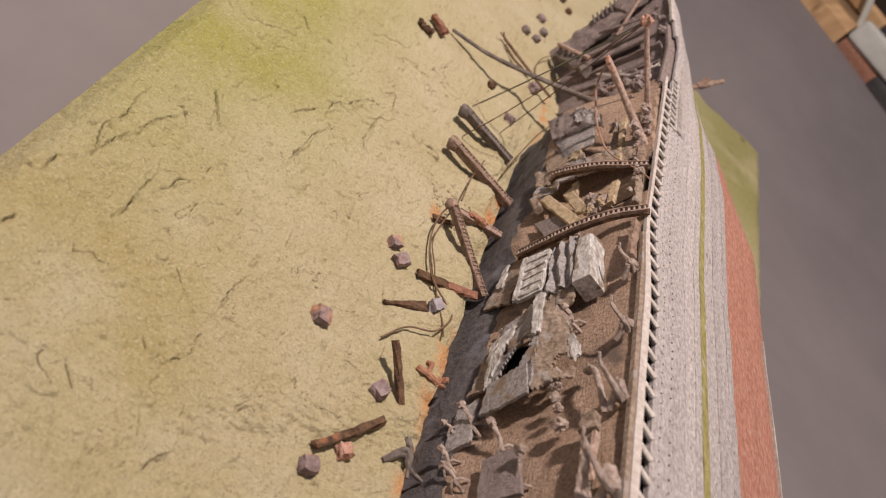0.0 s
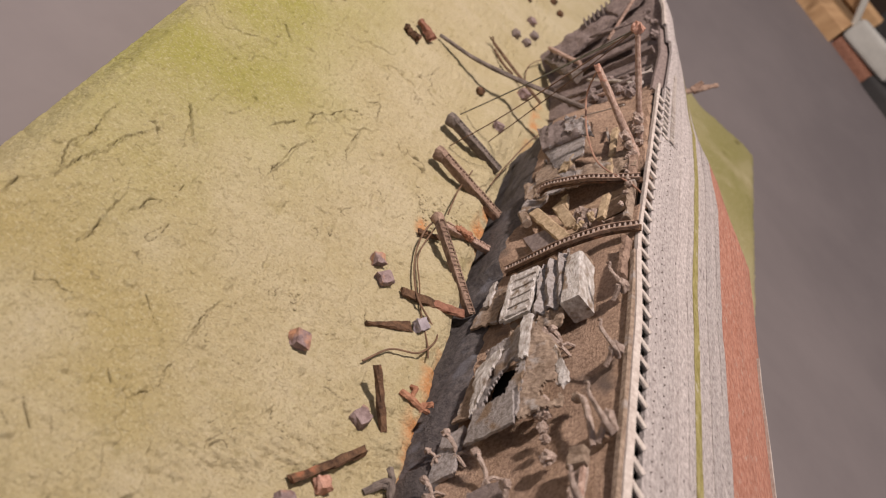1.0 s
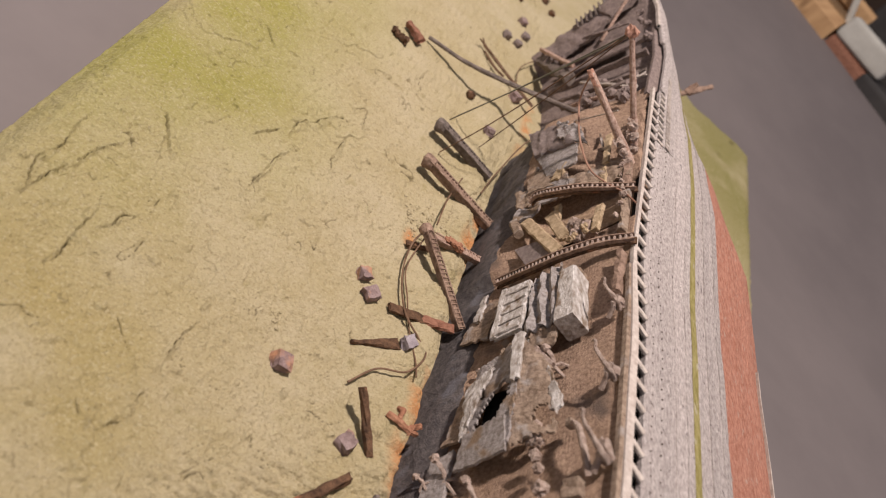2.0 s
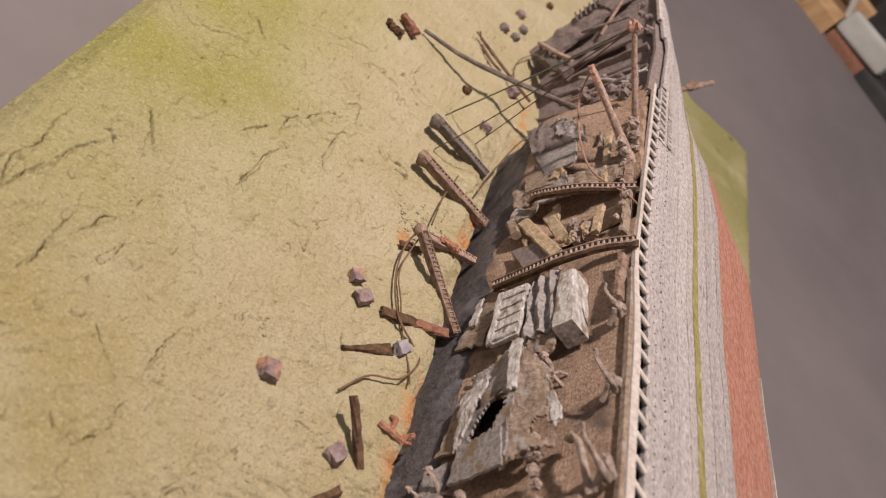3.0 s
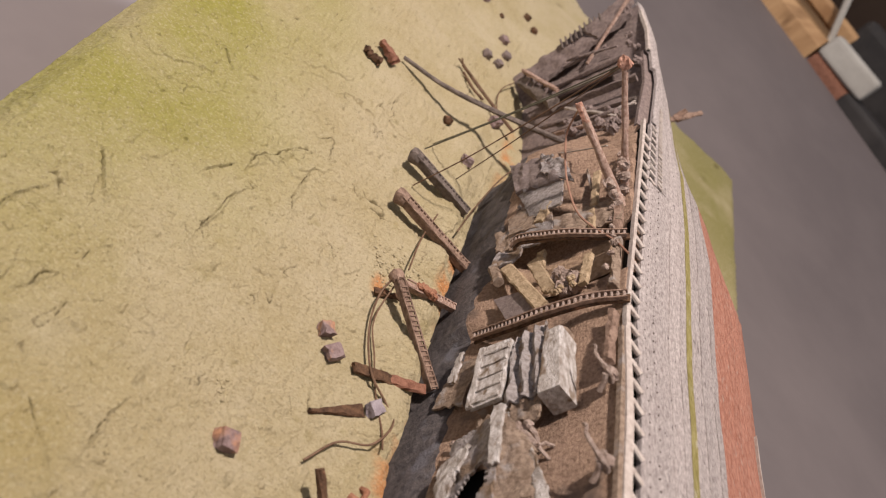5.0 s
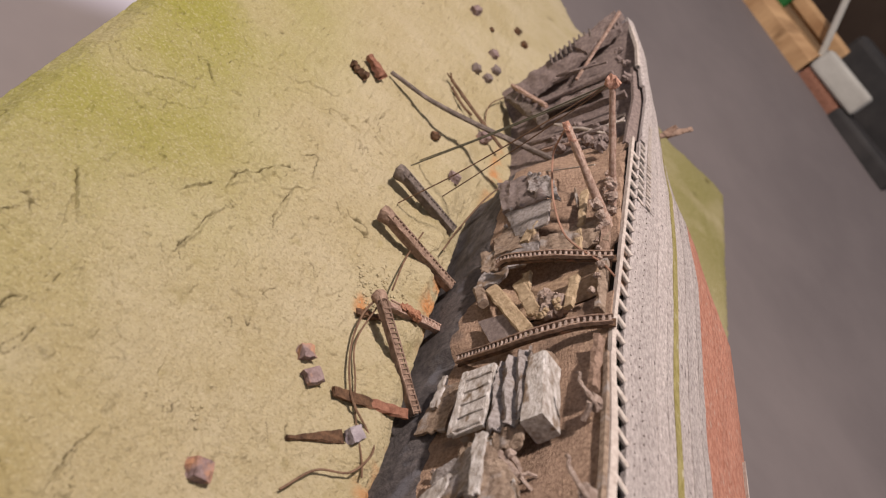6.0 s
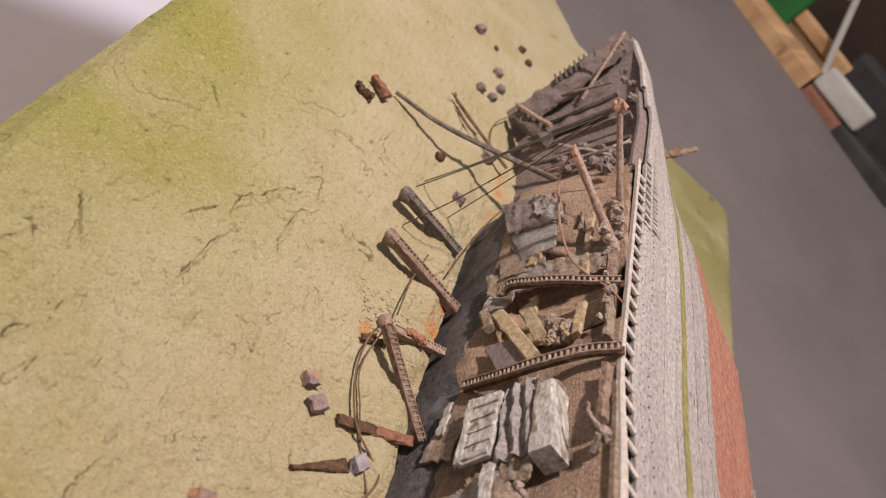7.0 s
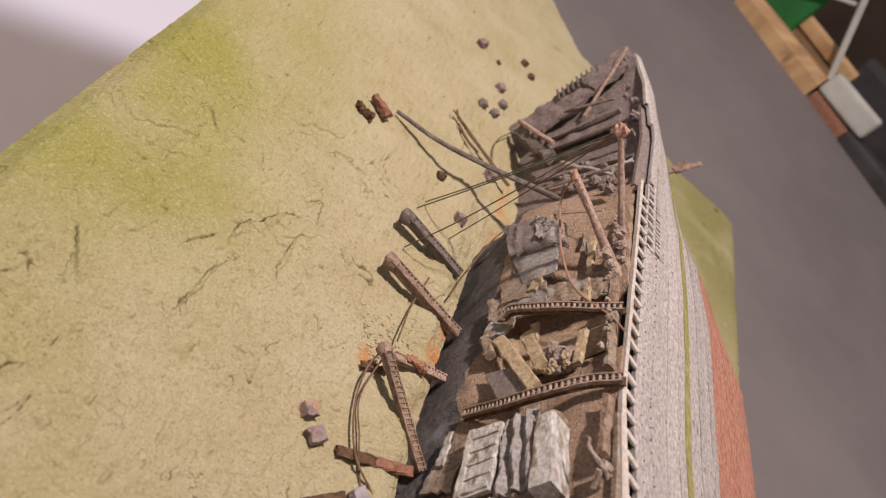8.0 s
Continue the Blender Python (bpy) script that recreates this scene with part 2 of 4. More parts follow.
def beam(bm, a, b, w, h, w2=None, h2=None, up=Vector((0, 0, 1)), jitter=0.0, steps=1, bevel=0.22):
    """A rectangular bar from a to b with chamfered, slightly uneven edges."""
    a, b = Vector(a), Vector(b)
    w2, h2 = w2 or w, h2 or h
    d, s, u = frame_along(a, b, up)
    rings = []
    for i in range(steps + 1):
        k = i / steps
        ww, hh = w + (w2 - w) * k, h + (h2 - h) * k
        c = bevel * min(ww, hh)
        ring = []
        for p, q in ((-ww / 2 + c, -hh / 2), (ww / 2 - c, -hh / 2), (ww / 2, -hh / 2 + c), (ww / 2, hh / 2 - c), (ww / 2 - c, hh / 2), (-ww / 2 + c, hh / 2), (-ww / 2, hh / 2 - c), (-ww / 2, -hh / 2 + c)):
            j = Vector((random.uniform(-1, 1), random.uniform(-1, 1), random.uniform(-1, 1))) * jitter
            ring.append(bm.verts.new(a + (b - a) * k + s * p + u * q + j))
        rings.append(ring)
    for r0, r1 in zip(rings, rings[1:]):
        for i in range(8):
            bm.faces.new((r0[i], r0[(i + 1) % 8], r1[(i + 1) % 8], r1[i]))
    bm.faces.new(rings[0][::-1])
    bm.faces.new(rings[-1])


def ribbon(bm, pts, w, h, across, jitter=0.0):
    """A continuous rectangular strip along pts, its width along across."""
    rings = []
    for i, p in enumerate(pts):
        d = (pts[min(i + 1, len(pts) - 1)] - pts[max(i - 1, 0)]).normalized()
        s = (across - d * across.dot(d)).normalized()
        u = d.cross(s)
        j = [Vector([random.uniform(-1, 1) * jitter for _ in range(3)]) for _ in range(4)]
        rings.append([bm.verts.new(p + s * a * w / 2 + u * b * h / 2 + k) for (a, b), k in zip(((-1, -1), (1, -1), (1, 1), (-1, 1)), j)])
    for r0, r1 in zip(rings, rings[1:]):
        for i in range(4):
            bm.faces.new((r0[i], r0[(i + 1) % 4], r1[(i + 1) % 4], r1[i]))
    bm.faces.new(rings[0][::-1])
    bm.faces.new(rings[-1])


def smooth_path(pts, n):
    """Points along a soft curve through pts."""
    pts = [Vector(p) for p in pts]
    P = [2 * pts[0] - pts[1], *pts, 2 * pts[-1] - pts[-2]]
    out = []
    for i in range(1, len(P) - 2):
        for k in range(n):
            t = k / n
            a, b, c, d = P[i - 1:i + 3]
            out.append(0.5 * (2 * b + (c - a) * t + (2 * a - 5 * b + 4 * c - d) * t * t + (3 * b - a - 3 * c + d) * t ** 3))
    return out + [pts[-1]]


def tube(bm, pts, r0, r1=None, sides=8, jitter=0.0):
    r1 = r0 if r1 is None else r1
    pts = [Vector(p) for p in pts]
    rings = []
    for i, p in enumerate(pts):
        d = (pts[min(i + 1, len(pts) - 1)] - pts[max(i - 1, 0)]).normalized()
        _, s, u = frame_along(p, p + d)
        r = r0 + (r1 - r0) * i / (len(pts) - 1)
        rings.append([bm.verts.new(p + (s * math.cos(6.2832 * k / sides) + u * math.sin(6.2832 * k / sides)) * (r + random.uniform(-jitter, jitter))) for k in range(sides)])
    for a, b in zip(rings, rings[1:]):
        for i in range(sides):
            bm.faces.new((a[i], a[(i + 1) % sides], b[(i + 1) % sides], b[i]))
    bm.faces.new(rings[0][::-1])
    bm.faces.new(rings[-1])


def lump(bm, c, size, seed, rough=0.25, turn=0.0, cubic=0.6):
    """A broken stone: a box gone uneven."""
    rnd = random.Random(seed)
    got = bmesh.ops.create_cube(bm, size=1.0)["verts"]
    bmesh.ops.subdivide_edges(bm, edges=list({e for v in got for e in v.link_edges}), cuts=2, use_grid_fill=True)
    rot = Euler((rnd.uniform(-0.3, 0.3), rnd.uniform(-0.3, 0.3), turn)).to_matrix()
    fresh = [v for v in bm.verts if v.tag is False]
    for v in fresh:
        p = v.co.copy()
        ball = p.normalized() * 0.6
        p = p * cubic + ball * (1 - cubic)
        p += Vector([rnd.uniform(-1, 1) for _ in range(3)]) * rough * 0.18
        v.co = rot @ Vector((p.x * size[0], p.y * size[1], p.z * size[2])) + Vector(c)
        v.tag = True


def surface(f, us, vs, thick=None):
    """A sheet through f(u, v), with depth along thick(u, v) where given."""
    bm = bmesh.new()
    top = [[bm.verts.new(f(u, v)) for v in vs] for u in us]
    for i in range(len(us) - 1):
        for j in range(len(vs) - 1):
            bm.faces.new((top[i][j], top[i + 1][j], top[i + 1][j + 1], top[i][j + 1]))
    if thick:
        low = [[bm.verts.new(Vector(f(u, v)) + Vector(thick)) for v in vs] for u in us]
        nu, nv = len(us) - 1, len(vs) - 1
        for i in range(nu):
            for j in range(nv):
                bm.faces.new((low[i][j], low[i][j + 1], low[i + 1][j + 1], low[i + 1][j]))
        for i in range(nu):
            bm.faces.new((top[i][0], low[i][0], low[i + 1][0], top[i + 1][0]))
            bm.faces.new((top[i][nv], top[i + 1][nv], low[i + 1][nv], low[i][nv]))
        for j in range(nv):
            bm.faces.new((top[0][j], top[0][j + 1], low[0][j + 1], low[0][j]))
            bm.faces.new((top[nu][j], low[nu][j], low[nu][j + 1], top[nu][j + 1]))
    return bm


def span(a, b, n):
    return [a + (b - a) * i / n for i in range(n + 1)]


def step(a, b, x):
    k = min(1, max(0, (x - a) / (b - a)))
    return k * k * (3 - 2 * k)


def fbm(p, scale, octaves=4):
    return noise.fractal(Vector(p) * scale, 1.0, 2.0, octaves)


# ---------------------------------------------------------------- ground, base
def sheet_z(x, y):
    """The grey sheet lies flat under the base and sweeps up behind it."""
    return -0.03 + 0.3 * max(0.0, 0.4 * (x - 0.2) + 0.9 * (y - 0.3) - 0.12) ** 1.4


BASE = [(-0.148, -0.42), (0.168, -0.42), (0.192, 0.12), (0.229, 0.345), (0.236, 0.392), (0.220, 0.405), (0.165, 0.402), (0.060, 0.448), (0.012, 0.525), (-0.10, 0.535), (-0.148, 0.46)]


def base_side(x, y):
    """Distance to the rim of the base, positive inside."""
    if -0.12 < x < 0.13 and -0.38 < y < 0.36:
        return x + 0.148 if x < 0 else 0.05
    best, inside = 9.0, False
    for (x0, y0), (x1, y1) in zip(BASE, BASE[1:] + BASE[:1]):
        ex, ey = x1 - x0, y1 - y0
        k = min(1.0, max(0.0, ((x - x0) * ex + (y - y0) * ey) / (ex * ex + ey * ey)))
        best = min(best, math.hypot(x - x0 - k * ex, y - y0 - k * ey))
        if (y0 > y) != (y1 > y) and x < x0 + ex * (y - y0) / ey:
            inside = not inside
    return best if inside else -best


# cracks in the seabed: width, then places in millimetres
CRACKS = (
    (0.60, (-140, -75), (-137, -75), (-136, -68)),
    (0.42, (-115, -73), (-114, -70), (-115, -64), (-114, -56)),
    (0.50, (-109, -52), (-109, -47), (-106, -45)),
    (0.42, (-131, -59), (-134, -48), (-133, -39), (-134, -23)),
    (0.36, (-131, -59), (-127, -39), (-123, -26)),
    (0.40, (-119, -2), (-111, -14)),
    (0.42, (-112, -18), (-114, -11)),
    (0.70, (-133, -96), (-132, -93)),
    (0.34, (-78, -82), (-78, -75), (-76, -66)),
    (0.40, (-72, -132), (-71, -128), (-69, -125)),
    (0.34, (-81, -103), (-78, -98), (-78, -92)),
)
HOOKS = (
    (0.50, (-84, 30), (-83, 40), (-79, 46), (-73, 57), (-69, 60)),
    (0.48, (-69, 68), (-64, 74), (-62, 62)),
    (0.44, (-85, -8), (-84, 9), (-81, 21)),
    (0.44, (-65, 27), (-67, 37), (-65, 52)),
    (0.55, (-55, 118), (-50, 126), (-48, 137)),
    (0.50, (-93, 18), (-89, 26)),
    (0.55, (-114, 77), (-110, 73)),
)


def flake(x, y):
    """Scraped layers: a sawtooth that breaks off in sharp, hooked edges, and the edge itself."""
    t = 2.6 * fbm((x, y * 0.85, 0.37), 30, 4) + 0.5
    f = t - math.floor(t)
    edge = step(0.90, 1.0, f)
    where = step(0.02, 0.42, noise.noise(Vector((x * 30, y * 30, 11.0))))
    return (edge - f) * where, (1 - abs(2 * edge - 1)) * where


def mud_z(x, y):
    """Height of the carved seabed."""
    z = 0.0010 * fbm((x, y, 0.3), 26, 3)
    z += 0.0007 * noise.turbulence(Vector((x * 330, y * 260, 2.0)), 4, False)
    z += 0.0008 * flake(x, y)[0]
    z -= 0.0007 * nick(x, y)
    # short hooked nicks and wrinkles
    bend = noise.noise(Vector((x * 25, y * 25, 5)))
    rid = abs(noise.noise(Vector((x * 85 + 2.5 * bend, y * 60 - 2.0 * bend, 1.7))))
    z -= 0.0005 * step(0.04, 0.0, rid) * step(0.05, 0.3, noise.noise(Vector((x * 38, y * 38, 8.0))))
    z += 0.0008 * step(0.5, 0.62, noise.noise(Vector((x * 230, y * 230, 14.0))))
    # wrinkled band near the front
    z += 0.0022 * noise.turbulence(Vector((x * 170, y * 320, 6.0)), 3, False) * math.exp(-((x * 0.6 - y - 0.072) / 0.007) ** 2) * step(-0.078, -0.062, x)
    # pillowy lip along the wreck
    lip = math.exp(-((x + 0.009) / 0.0075) ** 2) * step(-0.16, -0.12, y) * step(0.19, 0.14, y)
    z += 0.0050 * lip * (0.25 + 0.75 * abs(math.sin(y * 118 + 1.4)) ** 0.6)
    # crevice against the deck
    z -= 0.0085 * step(0.06 * y - 0.0032, 0.06 * y - 0.0012, x) * step(0.15, 0.13, y) * step(0.06 * y + 0.03, 0.06 * y + 0.02, x)
    # rounded rim
    d = base_side(x, y)
    z -= 0.010 * (1 - step(-0.002, 0.014, d)) ** 2
    return z


def carve(xs, ys, zs):
    """Cuts the cracks into the heights; returns how much shade to paint in them."""
    crease_shade = np.zeros(xs.shape)
    xs = xs + 0.0004 * np.sin(ys * 310 + xs * 110) + 0.00018 * np.sin(ys * 1700 - xs * 900)
    ys = ys + 0.0004 * np.sin(xs * 270 - ys * 90) + 0.00018 * np.sin(xs * 1500 + ys * 800)
    for w, *pts in CRACKS + HOOKS:
        w *= 0.44
        pts = [(p.x, p.y) for p in smooth_path([(x, y, 0) for x, y in pts], 5)]
        d = np.full(xs.shape, 9e9)
        for (x0, y0), (x1, y1) in zip(pts, pts[1:]):
            ex, ey = (x1 - x0) * MM, (y1 - y0) * MM
            k = np.clip(((xs - x0 * MM) * ex + (ys - y0 * MM) * ey) / (ex * ex + ey * ey), 0, 1)
            d = np.minimum(d, np.hypot(xs - x0 * MM - k * ex, ys - y0 * MM - k * ey))
        uneven = np.clip(0.55 + 0.6 * np.sin(xs * 900 + ys * 640 + w * 50), 0, 1)
        zs -= 0.0020 * np.clip(1.3 - d / (w * MM), 0, 1) * uneven
        crease_shade = np.maximum(crease_shade, np.clip(1.5 - 1.3 * d / (w * MM), 0, 1) * np.clip(0.40 + 0.9 * np.sin(xs * 330 + ys * 410 + w * 90), 0, 1))
        # a lifted lip along one side
        (xa, ya), (xb, yb) = pts[0], pts[-1]
        side = (xb - xa) * (ys - ya * MM) - (yb - ya) * (xs - xa * MM)
        zs += np.where(side > 0, 0.0011, 0.0002) * np.exp(-d / (2.6 * MM)) * np.clip(d / (w * MM), 0, 1)
    return crease_shade


def nick(x, y):
    """Short hooked nicks scattered over the seabed, 0 to 1."""
    bend = noise.noise(Vector((x * 45, y * 45, 5)))
    rid = abs(noise.noise(Vector((x * 170 + 3.0 * bend, y * 120 - 2.5 * bend, 1.7))))
    return step(0.030, 0.0, rid) * step(0.30, 0.44, noise.noise(Vector((x * 95, y * 95, 8.0))))


def seabed():
    xs = [-0.148 + 0.00034 * i for i in range(0, 476)] + [0.0135 + 0.0045 * i for i in range(1, 52)]
    ys = [-0.42 + 0.01 * i for i in range(0, 26)] + [-0.165 + 0.002 * i for i in range(0, 12)] + [-0.141 + 0.00034 * i for i in range(0, 771)] + [0.1215 + 0.002 * i for i in range(0, 92)] + [0.306 + 0.005 * i for i in range(0, 47)]
    gx, gy = np.meshgrid(xs, ys, indexing="ij")
    gz = np.array([[mud_z(x, y) for y in ys] for x in xs])
    crease_shade = carve(gx, gy, gz)
    # the same painted shade for nicks and flake edges
    crease_shade = np.maximum(crease_shade, 0.8 * np.array([[max(nick(x, y), 0.2 * flake(x, y)[1]) for y in ys] for x in xs]))
    keep = np.array([[base_side(x, y) > -0.0015 for y in ys] for x in xs])
    index = np.cumsum(keep.ravel()).reshape(keep.shape) - 1
    verts = np.stack([gx[keep], gy[keep], gz[keep]], axis=1).tolist()
    faces, skirt = [], {}
    for i in range(len(xs) - 1):
        for j in range(len(ys) - 1):
            q = [int(index[k]) for k in ((i, j), (i + 1, j), (i + 1, j + 1), (i, j + 1)) if keep[k]]
            if len(q) >= 3:
                faces.append(q)
                for a, c in zip(q, q[1:] + q[:1]):
                    if (c, a) in skirt:
                        del skirt[c, a]
                    else:
                        skirt[a, c] = True
    shade_values = crease_shade[keep].tolist()
    # skirt down to the sheet
    low = {}
    for a, c in skirt:
        for v in (a, c):
            if v not in low:
                low[v] = len(verts)
                verts.append([verts[v][0], verts[v][1], sheet_z(verts[v][0], verts[v][1]) + 0.0005])
        faces.append([c, a, low[a], low[c]])
    me = bpy.data.meshes.new("ground")
    me.from_pydata(verts, [], faces)
    me.attributes.new("crack_shade", "FLOAT", "POINT").data.foreach_set("value", shade_values + [0.0] * (len(verts) - len(shade_values)))
    me.polygons.foreach_set("use_smooth", [True] * len(me.polygons))
    me.materials.append(M_MUD)
    tagged(new("ground", me), "carved olive-yellow seabed base, cracked and rust-stained, on grey paper", "diorama base", kind="structure")


seabed()


def back_edge(x):
    """The slanting far edge of the sheet."""
    return float(np.interp(x, (-0.8, 0.22, 0.38, 0.56, 1.3), (1.35, 0.93, 0.80, 0.69, 0.30)))


def grey_sheet():
    f = lambda x, k: Vector((x, -0.9 + (back_edge(x) + 0.9) * k, 0)) + Vector((0, 0, sheet_z(x, -0.9 + (back_edge(x) + 0.9) * k)))
    bm = surface(f, span(-0.8, 1.3, 42), span(0, 1, 60), (0, 0, -0.003))
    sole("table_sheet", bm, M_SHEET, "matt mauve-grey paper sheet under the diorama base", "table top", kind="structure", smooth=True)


grey_sheet()

# ---------------------------------------------------------------- wreck
UP = Vector((-0.967, 0.058, 0.242)).normalized()


def dp(y, z, h=0.0):
    """A place on the deck, in millimetres along the hull, up the deck and out of it."""
    sheer = float(np.interp(y, (100, 140, 170, 219, 244), (0, 5, 4, -3, -12))) * MM
    y, z = y * MM, z * MM
    return Vector((0.0025 + sheer + 0.06 * y + 0.25 * z, y, z)) + UP * h * MM


def top_z(y):
    """Height of the upper deck edge, mm along the hull."""
    return 67.0 + 0.035 * max(0, y)


def hull_scale(y):
    return float(np.interp(y, (-20, 30, 80, 120, 160, 200, 245), (1.02, 1.0, 0.965, 0.89, 0.77, 0.575, 0.52)))


def hull_sheer(y):
    """How far the shell's edge bends out past the sheer of the deck, mm."""
    return float(np.interp(y, (100, 122, 170, 219, 244), (0, 0, 2, -3, -12))) - float(np.interp(y, (100, 140, 170, 219, 244), (0, 5, 4, -3, -12)))


SECTION = [(0.0, 0.0), (7.0, 0.6), (15.0, 0.4), (24.0, -0.4), (32.0, -1.4), (40.0, -2.6), (50.0, -4.8), (60.0, -7.2), (70.0, -10.4), (80.0, -14.8), (90.0, -22.5), (96.5, -34.0), (99.5, -50.0), (99.5, -80.0)]


def hull_point(y, s):
    """A place on the shell: y mm along, s mm round from the deck edge."""
    k = hull_scale(y)
    # the gallery steps down behind a broader cap towards the bow
    s += 2.4 * step(4, -45, y) * step(-2.2, 1.0, s) * (1 - step(12, 27, s))
    for (a, za), (b, zb) in zip(SECTION, SECTION[1:]):
        if s <= b:
            t = (s - a) / (b - a)
            dz = za + (zb - za) * t
            break
    else:
        dz = SECTION[-1][1]
    dz -= 0.5 * float(np.interp(y, (70, 110, 150, 190, 225, 245), (0, 0.003, 0.016, 0.036, 0.055, 0.065))) * (s * k) ** 2
    dz = max(dz, -82.0)
    e = dp(y, top_z(y))
    return Vector((e.x + (s * k + hull_sheer(y)) * MM, e.y, e.z + dz * MM * (0.9 + 0.1 * k)))


wreck = thing("model_shipwreck", "model liner wreck lying on its side, pale hull, red bottom", "model ship")


def strake(name, s0, s1, n, material, proud, label="", y0=-200, y1=243):
    ys = span(y0, y1, int((y1 - y0) / 3.6))
    bm = surface(lambda y, s: hull_point(y, s) + Vector((0, 0, (proud + 0.02 * math.sin(y * 0.13 + s)) * MM + 0.00022 * fbm((y * 0.02, s * 0.35, proud), 3, 3))), ys, span(s0, s1 + 0.12, n), (0.0, 0, -0.0016))
    return part(name, bm, material, wreck, label, smooth=False)


strake("sheer_strake", 5.0, 9.4, 4, M_HULL, 0.0, "pale grey upper hull plating", -200, 78)
strake("sheer_strake", 9.4, 15.6, 4, M_HULL, -0.12, "pale grey upper hull plating", -200, 78)
for s0, s1, up, y0 in ((0.0, 3.0, 0.1, 196), (3.0, 5.8, 0.1, 180), (5.8, 8.8, 0.1, 126), (8.8, 10.4, 0.15, 78), (10.4, 13.0, 0.0, 146), (13.0, 15.6, 0.1, 78)):
    strake("aft_strake", s0, s1, 3, M_HULL, up, "pale narrow plating between openings", y0, 243)
strake("aft_strake", 5.0, 5.8, 1, M_HULL, 0.1, "", 78, 124)
strake("inner_plating", 0.0, 10.0, 4, M_AFT, -3.0, "dark plating behind the broken rim", 122, 200)
for i, (s0, s1) in enumerate(((15.6, 18.6), (18.6, 21.6), (21.6, 24.6), (24.6, 27.8))):
    strake("hull_strake", s0, s1, 3, M_HULL, (-0.2, -0.02, -0.25, -0.1)[i])
strake("waterline_stripe", 27.8, 30.4, 2, M_STRIPE, 0.05, "ochre-green line along the hull")
for i, (s0, s1) in enumerate(((30.4, 33.4), (33.4, 36.0), (36.0, 39.4), (39.4, 42.6), (42.6, 45.8))):
    strake("hull_strake", s0, s1, 3, M_HULL, (-0.15, -0.3, -0.05, -0.28, -0.1)[i])
for i in range(8):
    strake("bottom_strake", 45.8 + 5.5 * i, 51.3 + 5.5 * i, 4, M_RED, (-0.2, -0.24, -0.17, -0.22)[i % 4], "faded red hull bottom plating")
strake("bottom_strake", 89.8, 99.5, 4, M_RED, -0.2, "faded red hull bottom plating")
strake("bilge_keel", 76.5, 77.6, 1, M_RAIL, 0.9, "thin pale bilge strip", -200, 12)
strake("margin_plank", -0.7, 0.4, 2, M_HBROWN, 0.2, "dull brown margin plank inside the rail", -200, -8)
strake("deck_edge_cap", -0.1, 1.5, 2, M_RAIL, 0.8, "pale capping rail along the deck edge", -200, -8)
strake("deck_edge_cap", 0.3, 1.5, 2, M_RAIL, 0.7, "thin pale capping rail along the deck edge", -9, 122)

# portholes in two rows
bm = bmesh.new()
bmesh.ops.create_cone(bm, cap_ends=True, segments=8, radius1=0.00028, radius2=0.00024, depth=0.0005)
first = part("porthole", bm, M_GREYB, wreck)
hole_mesh = first.data
for row, s in enumerate((7.9, 11.6)):
    for i in range(68):
        y = -186 + 3.9 * i + 1.3 * row + random.uniform(-0.6, 0.6)
        ob = first if row == i == 0 else new("porthole", hole_mesh)
        ob.parent = wreck
        ob.location = hull_point(y, s + random.uniform(-0.2, 0.2)) + Vector((0, 0, random.uniform(-0.00022, 0.00002)))


def deck_h(y, z):
    """Relief of the collapsed deck, mm."""
    h = -2.5 * step(10, -30, y) * step(5, 30, z)
    bulge = step(52, 66, y) * step(150, 120, y) * math.exp(-((z - 26) / 22) ** 2)
    h += 11 * bulge
    h += 4.5 * step(14, 18, y) * step(62, 56, y) * math.exp(-((z - 12) / 14) ** 2)
    h -= 3.0 * step(20, 24, y) * step(52, 48, y) * step(24, 30, z)
    h -= 5.0 * step(136, 142, y) * step(238, 215, y)
    h += 1.1 * math.sin(y * 0.52 + 0.6 * noise.noise(Vector((y * 0.1, z * 0.1, 2)))) * step(52, 62, y) * step(140, 130, y) * step(30, 42, z)
    h += 0.9 * fbm((y, z, 0), 0.07, 3) + 0.16 * fbm((y, z, 9), 0.3, 2)
    return h


def deck_sheet(name, y0, y1, zlow, zhigh, material, label, dy=2.0, dz=1.6):
    """A stretch of deck between two lines up the slope."""
    ys = span(y0, y1, int((y1 - y0) / dy))

    def f(y, k):
        z = zlow(y) + k * (min(zhigh(y), top_z(y) - 0.3) - zlow(y))
        return dp(y, z, deck_h(y, z))

    return part(name, surface(f, ys, span(0, 1, int((zhigh(0) - zlow(0)) / dz)), (0.0025, 0, 0)), material, wreck, label, smooth=True)


def seam(y):
    """Ragged line where the slate strip gives way to brown deck."""
    return 11.5 + 11 * step(20, 60, y) * step(150, 120, y) + 1.8 * noise.noise(Vector((y * 0.21, 3, 1))) + 1.2 * noise.noise(Vector((y * 0.6, 8, 1)))


deck_sheet("lower_deck_strip", -200, 146, lambda y: -9, seam, M_DARK, "dark slate deck strip at the mud line")
deck_sheet("main_deck", -200, 146, lambda y: seam(y) + 0.2, lambda y: 68, M_DECK, "brown rusted deck planking")
deck_sheet("aft_deck", 147, 240, lambda y: -7, lambda y: 76, M_AFT, "grey-brown broken aft deck")


